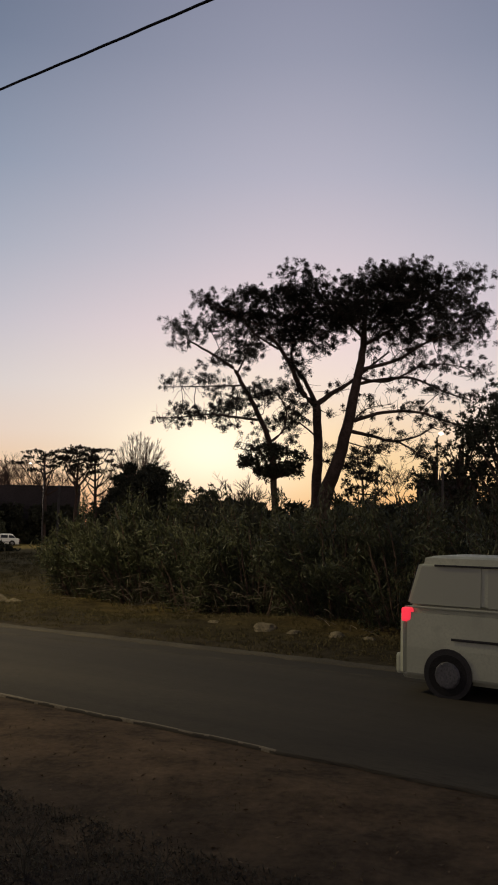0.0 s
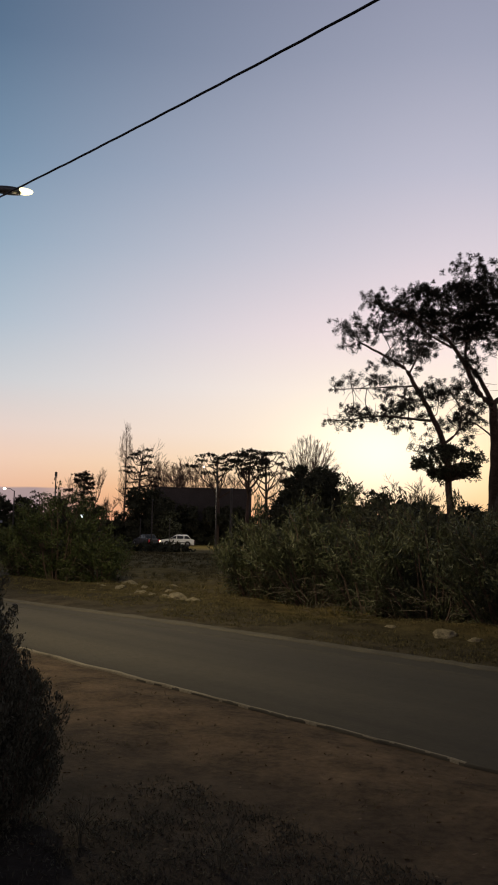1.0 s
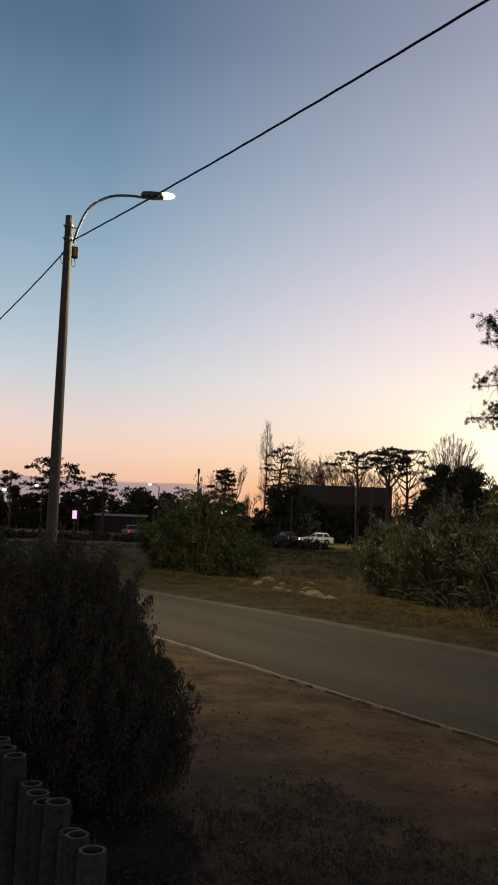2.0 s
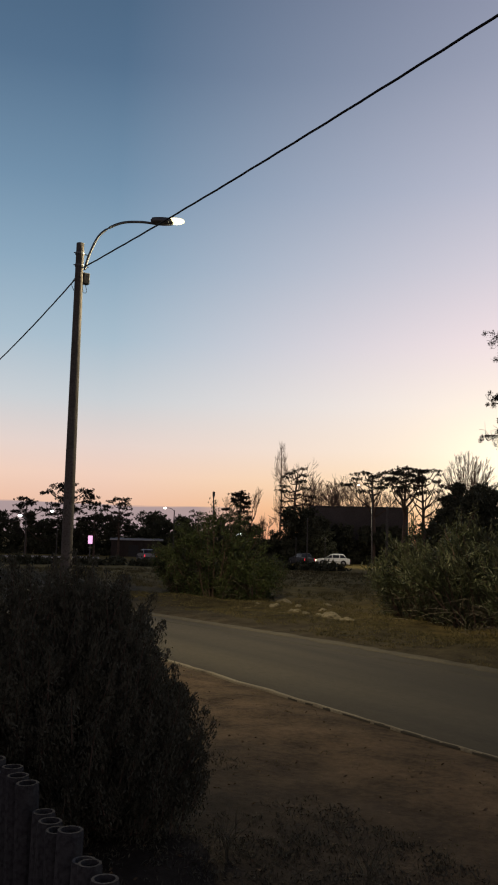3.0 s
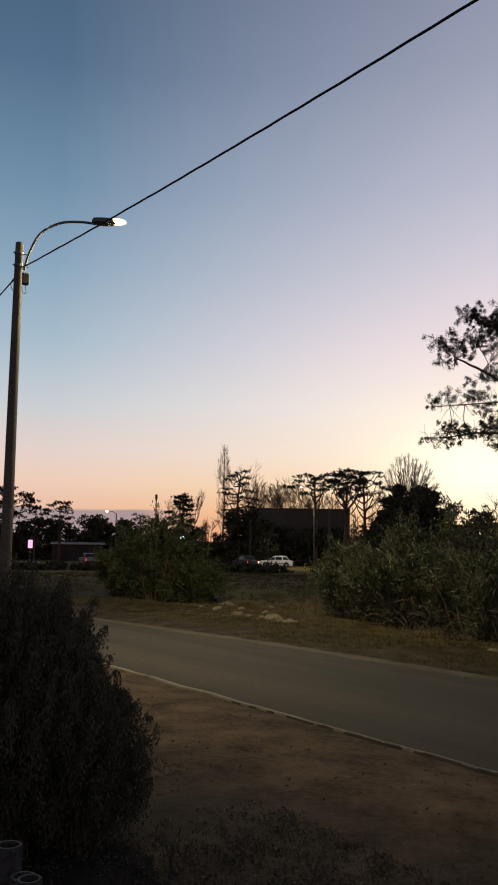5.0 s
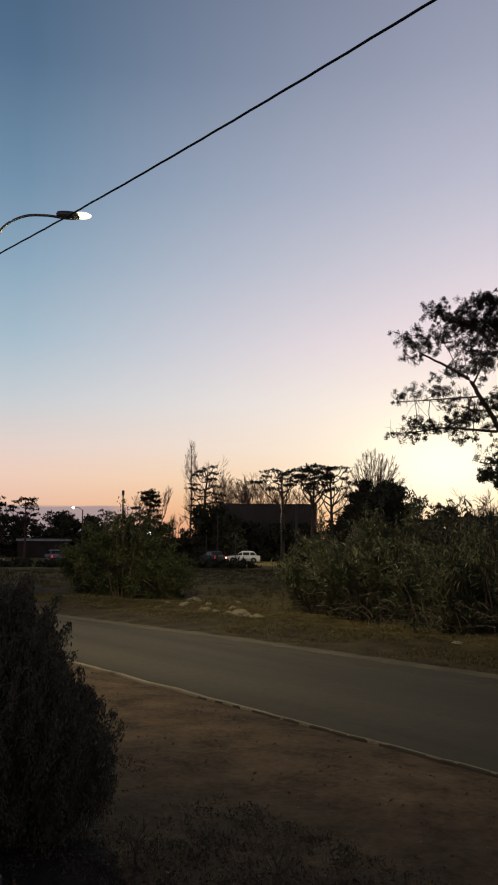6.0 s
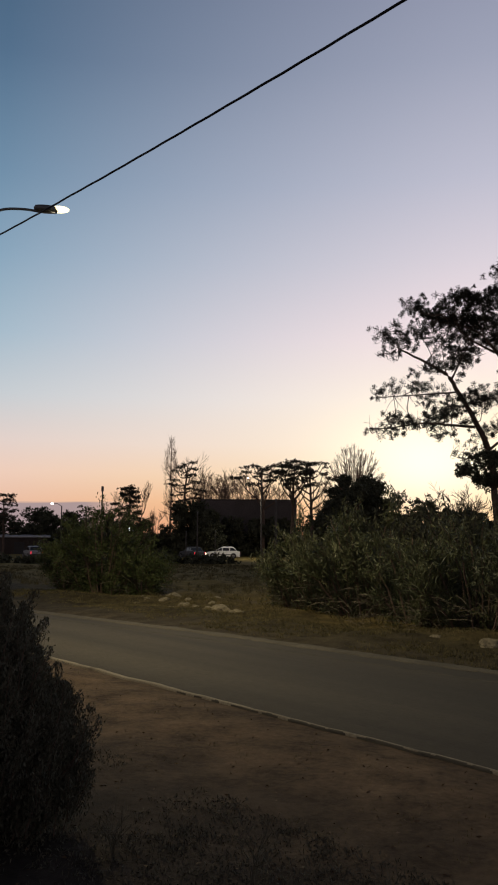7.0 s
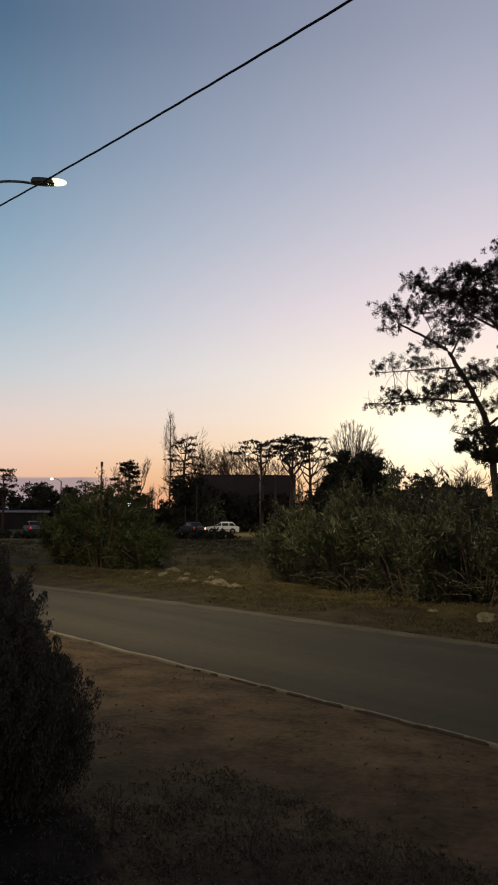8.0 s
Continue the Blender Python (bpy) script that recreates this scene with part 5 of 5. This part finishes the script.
# ---- shrub and fence in front of the eye ----
def juniper(place, rx, ry, h, label, seed, shoots=420, per=190):
    """Upright feathery shoots of tiny scale leaves."""
    rng = np.random.default_rng(seed)
    t = thing("juniper_bush", place, label, "bush", "dark bushes by the fence")
    st, cs, ws = Tubes(4), [], []
    for i in range(shoots):
        b = ball(rng, 1, 0.25)[0]
        z = h * (0.5 + 0.5 * b[2] * 0.98)
        wide = 1.0 - 0.3 * (z / h) ** 2.5
        p = np.array([b[0] * rx * wide, b[1] * ry * wide, max(0.05, z - 0.18)])
        d = np.array([b[0] * 0.35, b[1] * 0.35, 1.0]) + rng.normal(size=3) * 0.18
        d /= np.linalg.norm(d)
        ln = rng.uniform(0.22, 0.42)
        root = np.array([p[0] * 0.25, p[1] * 0.25, p[2] * 0.3])
        if i % 4 == 0:
            st.add([root, (root + p) / 2 + np.array([0, 0, 0.05]), p], 0.014, 0.006)
        st.add([p, p + d * ln], 0.006, 0.002)
        f = rng.uniform(0, 1, (per, 1))
        rad = 0.062 * (1.1 - f * 0.8)
        cs.append(p + d * ln * f + np.clip(rng.normal(size=(per, 3)), -1.4, 1.4) * rad)
        ws.append(d + rng.normal(size=(per, 3)) * 0.45)
    part("stem_tangle", st.mesh("stem_tangle"), M_BARK, t, kind="stuff")
    part("foliage", blades("foliage", np.concatenate(cs), np.concatenate(ws), 0.036, 0.0115, rng), M_JUNIPER, t, "dark upright feathery shoots", kind="stuff")


juniper(far(36.3, 7.3), 1.27, 1.1, 2.14, "dark dense juniper bush behind the fence", 301, 820)
juniper(far(28.8, 7.1), 0.56, 0.55, 1.26, "lower dark juniper shoots beside the larger bush", 302, 320)
juniper(far(31.5, 7.0), 0.6, 0.6, 2.04, "dark juniper shoots in front of the larger bush", 304, 360)
juniper(far(45.0, 7.8), 1.2, 1.0, 2.0, "dark dense juniper bush behind the fence", 303, 110)


def fence(u0, u1, v):
    """A palisade of round hollow posts of uneven height, tied by a rail."""
    t = thing("palisade_fence", uv((u0 + u1) / 2, v, 0), "low palisade fence of round weathered posts", "fence")
    base = uv((u0 + u1) / 2, v, 0)
    rng = np.random.default_rng(7)
    u, i = u0, 0
    while u < u1:
        r = rng.uniform(0.052, 0.064)
        h = 0.93 + 0.16 * min(1.0, (u - u0) / 0.9) + rng.uniform(-0.05, 0.05)
        prof = [(r * 1.03, -0.15), (r, h - 0.02), (r * 0.96, h), (r * 0.74, h), (r * 0.7, h - 0.09)]
        seg = 14
        verts = [(math.cos(2 * math.pi * j / seg) * a, math.sin(2 * math.pi * j / seg) * a, z) for a, z in prof for j in range(seg)]
        faces = [(q * seg + j, q * seg + (j + 1) % seg, (q + 1) * seg + (j + 1) % seg, (q + 1) * seg + j) for q in range(len(prof) - 1) for j in range(seg)]
        faces.append(tuple((len(prof) - 1) * seg + j for j in range(seg)))
        me = bpy.data.meshes.new("post")
        me.from_pydata(verts, [], faces)
        me.materials.append(M_WOODPOST)
        me.materials.append(M_CUT)
        for f in me.polygons:
            if seg * 2 <= f.index < seg * 3:
                f.material_index = 1
        p = part("post", me, M_WOODPOST, t)
        p.location = uv(u, v + rng.uniform(-0.02, 0.02), 0) - base
        p.rotation_euler = (rng.uniform(-0.03, 0.03), rng.uniform(-0.03, 0.03), 0)
        u += r * 2 + rng.uniform(0.005, 0.03)
        i += 1
    mid = (u0 + u1) / 2
    for z in (0.35, 0.72):
        tb = Tubes(8)
        tb.add(bent([uv(u0 - 0.1, v + 0.1, z) - base, uv(mid, v + 0.1, z + 0.03) - base, uv(u1, v + 0.1, z) - base], 4), 0.03, 0.028)
        part("rail", tb.mesh("rail"), M_WOODPOST, t)


fence(3.3, 8.5, 1.43)


# ---- rubble, grass, weeds ----
def rock(place, r, seed, label):
    rng = np.random.default_rng(seed)
    t = bmesh.new()
    bmesh.ops.create_icosphere(t, subdivisions=3, radius=1.0)
    for vv in t.verts:
        p = vv.co.copy()
        k = 1 + 0.35 * noise.noise(p * 1.3 + Vector((seed, 0, 0))) + 0.16 * noise.noise(p * 3.7 + Vector((0, seed, 0)))
        vv.co = Vector((p.x * r * k * rng.uniform(0.98, 1.02), p.y * r * 0.75 * k, max(-0.2, p.z) * r * 0.6 * k))
    ob = part("rock", t, M_SAND)
    ob.matrix_world = Matrix.Translation(place) @ Matrix.Rotation(rng.uniform(0, 6.28), 4, "Z")
    tagged(ob, label, "rock", "pale stones on the bank")


rr = np.random.default_rng(5)
for i, (u, v, r) in enumerate([(24.6, 17.0, 0.42), (24.0, 16.2, 0.28), (23.2, 16.6, 0.24), (22.4, 15.9, 0.3), (21.6, 16.4, 0.22), (20.9, 15.7, 0.26), (20.1, 15.55, 0.5), (19.3, 15.5, 0.34), (22.9, 15.1, 0.2), (25.6, 16.3, 0.2),
                               (10.7, 15.5, 0.5), (10.0, 15.55, 0.3), (9.0, 15.7, 0.42), (8.2, 15.6, 0.25), (12.0, 15.3, 0.24), (24.3, 15.3, 0.18), (21.8, 14.9, 0.14), (23.6, 17.6, 0.26)]
                              + [(rr.uniform(20.5, 25.5), rr.uniform(15.0, 17.4), rr.uniform(0.1, 0.26)) for _ in range(16)]):
    rock(uv(u, v, height(u, v) - 0.045), r * (0.74 if 19 < u < 26 else 0.6), 400 + i, "pale low stone half buried in the sandy bank")


def tufts(name, count, u0, u1, v0, v1, ln, wd, material, label, seed, blades_n=10, skip=None, lean=0.5):
    rng = np.random.default_rng(seed)
    cs, ws = [], []
    for _ in range(count):
        u, v = rng.uniform(u0, u1), rng.uniform(v0, v1)
        if skip and skip(u, v):
            continue
        if noise.noise(Vector((u * 0.5, v * 0.5, seed))) < rng.uniform(-0.5, 0.15):
            continue
        base = np.array(uv(u, v, height(u, v)))
        s = ln * rng.uniform(0.5, 1.4)
        d = rng.normal(size=(blades_n, 3)) * lean + np.array([0, 0, 1.0])
        d /= np.linalg.norm(d, axis=1, keepdims=True)
        cs.append(base + d * s * 0.42 + rng.normal(size=(blades_n, 3)) * np.array([0.05, 0.05, 0.0]))
        ws.append(d)
    ob = part(name, blades(name, np.concatenate(cs), np.concatenate(ws), ln, wd, rng), material)
    tagged(ob, label, "grass", kind="stuff")


tufts("grass", 7000, -2, 32, 12.9, 17.0, 0.075, 0.012, M_GRASS, "short dry grass on the verge beyond the road", 501, 9, lambda u, v: v < far_edge(u) + 0.2)
tufts("grass", 6500, 14, 60, 16.5, 44, 0.2, 0.02, M_GRASS, "dry grass on the open field", 502, 9)
tufts("weeds", 5200, 2, 13, 1.9, 4.9, 0.042, 0.01, M_WEED, "low dark weeds by the fence", 503, 10, None, 1.1)
tufts("grass", 500, 2, 26, 4.9, 7.4, 0.035, 0.005, M_GRASS, "sparse short grass on the bare earth", 504, 7)


def litter(count, u0, u1, v0, v1, seed):
    """Fallen leaves and small stones on the bare earth."""
    rng = np.random.default_rng(seed)
    us, vs = rng.uniform(u0, u1, count), rng.uniform(v0, v1, count)
    c = np.array([uv(u, v, height(u, v) + 0.012) for u, v in zip(us, vs)])
    ob = part("leaf_litter", blades("leaf_litter", c, rng.normal(size=(count, 3)) * np.array([1, 1, 0.25]), 0.045, 0.02, rng), M_LITTER)
    tagged(ob, "dry fallen leaves scattered on the earth", "leaf litter", kind="stuff")


litter(900, 1, 16, 2.0, 7.3, 601)


def dry_weed(place, h, seed):
    rng = np.random.default_rng(seed)
    t = thing("dry_weed", place, "tall thin dry weed with bare stalks", "weed", "dry weeds on the earth")
    for _ in range(7):
        tb = Tubes(4)
        a = rng.uniform(0, 6.28)
        top = np.array([math.cos(a) * h * 0.35, math.sin(a) * h * 0.35, h * rng.uniform(0.6, 1.0)])
        line = bent([(0, 0, -0.03), tuple(top * np.array([0.3, 0.3, 0.55])), tuple(top)], 4, 0.01, rng)
        tb.add(line, 0.005, 0.002)
        for k in range(4):
            q = np.array(line[3 + k])
            tb.add([q, q + rng.normal(size=3) * 0.07 + np.array([0, 0, 0.06])], 0.003, 0.001)
        part("stalk", tb.mesh("stalk"), M_WEED, t)


for i, (u, v, h) in enumerate([(4.6, 3.9, 0.4), (3.6, 4.1, 0.34), (5.6, 3.4, 0.3)]):
    dry_weed(uv(u, v, height(u, v)), h, 700 + i)
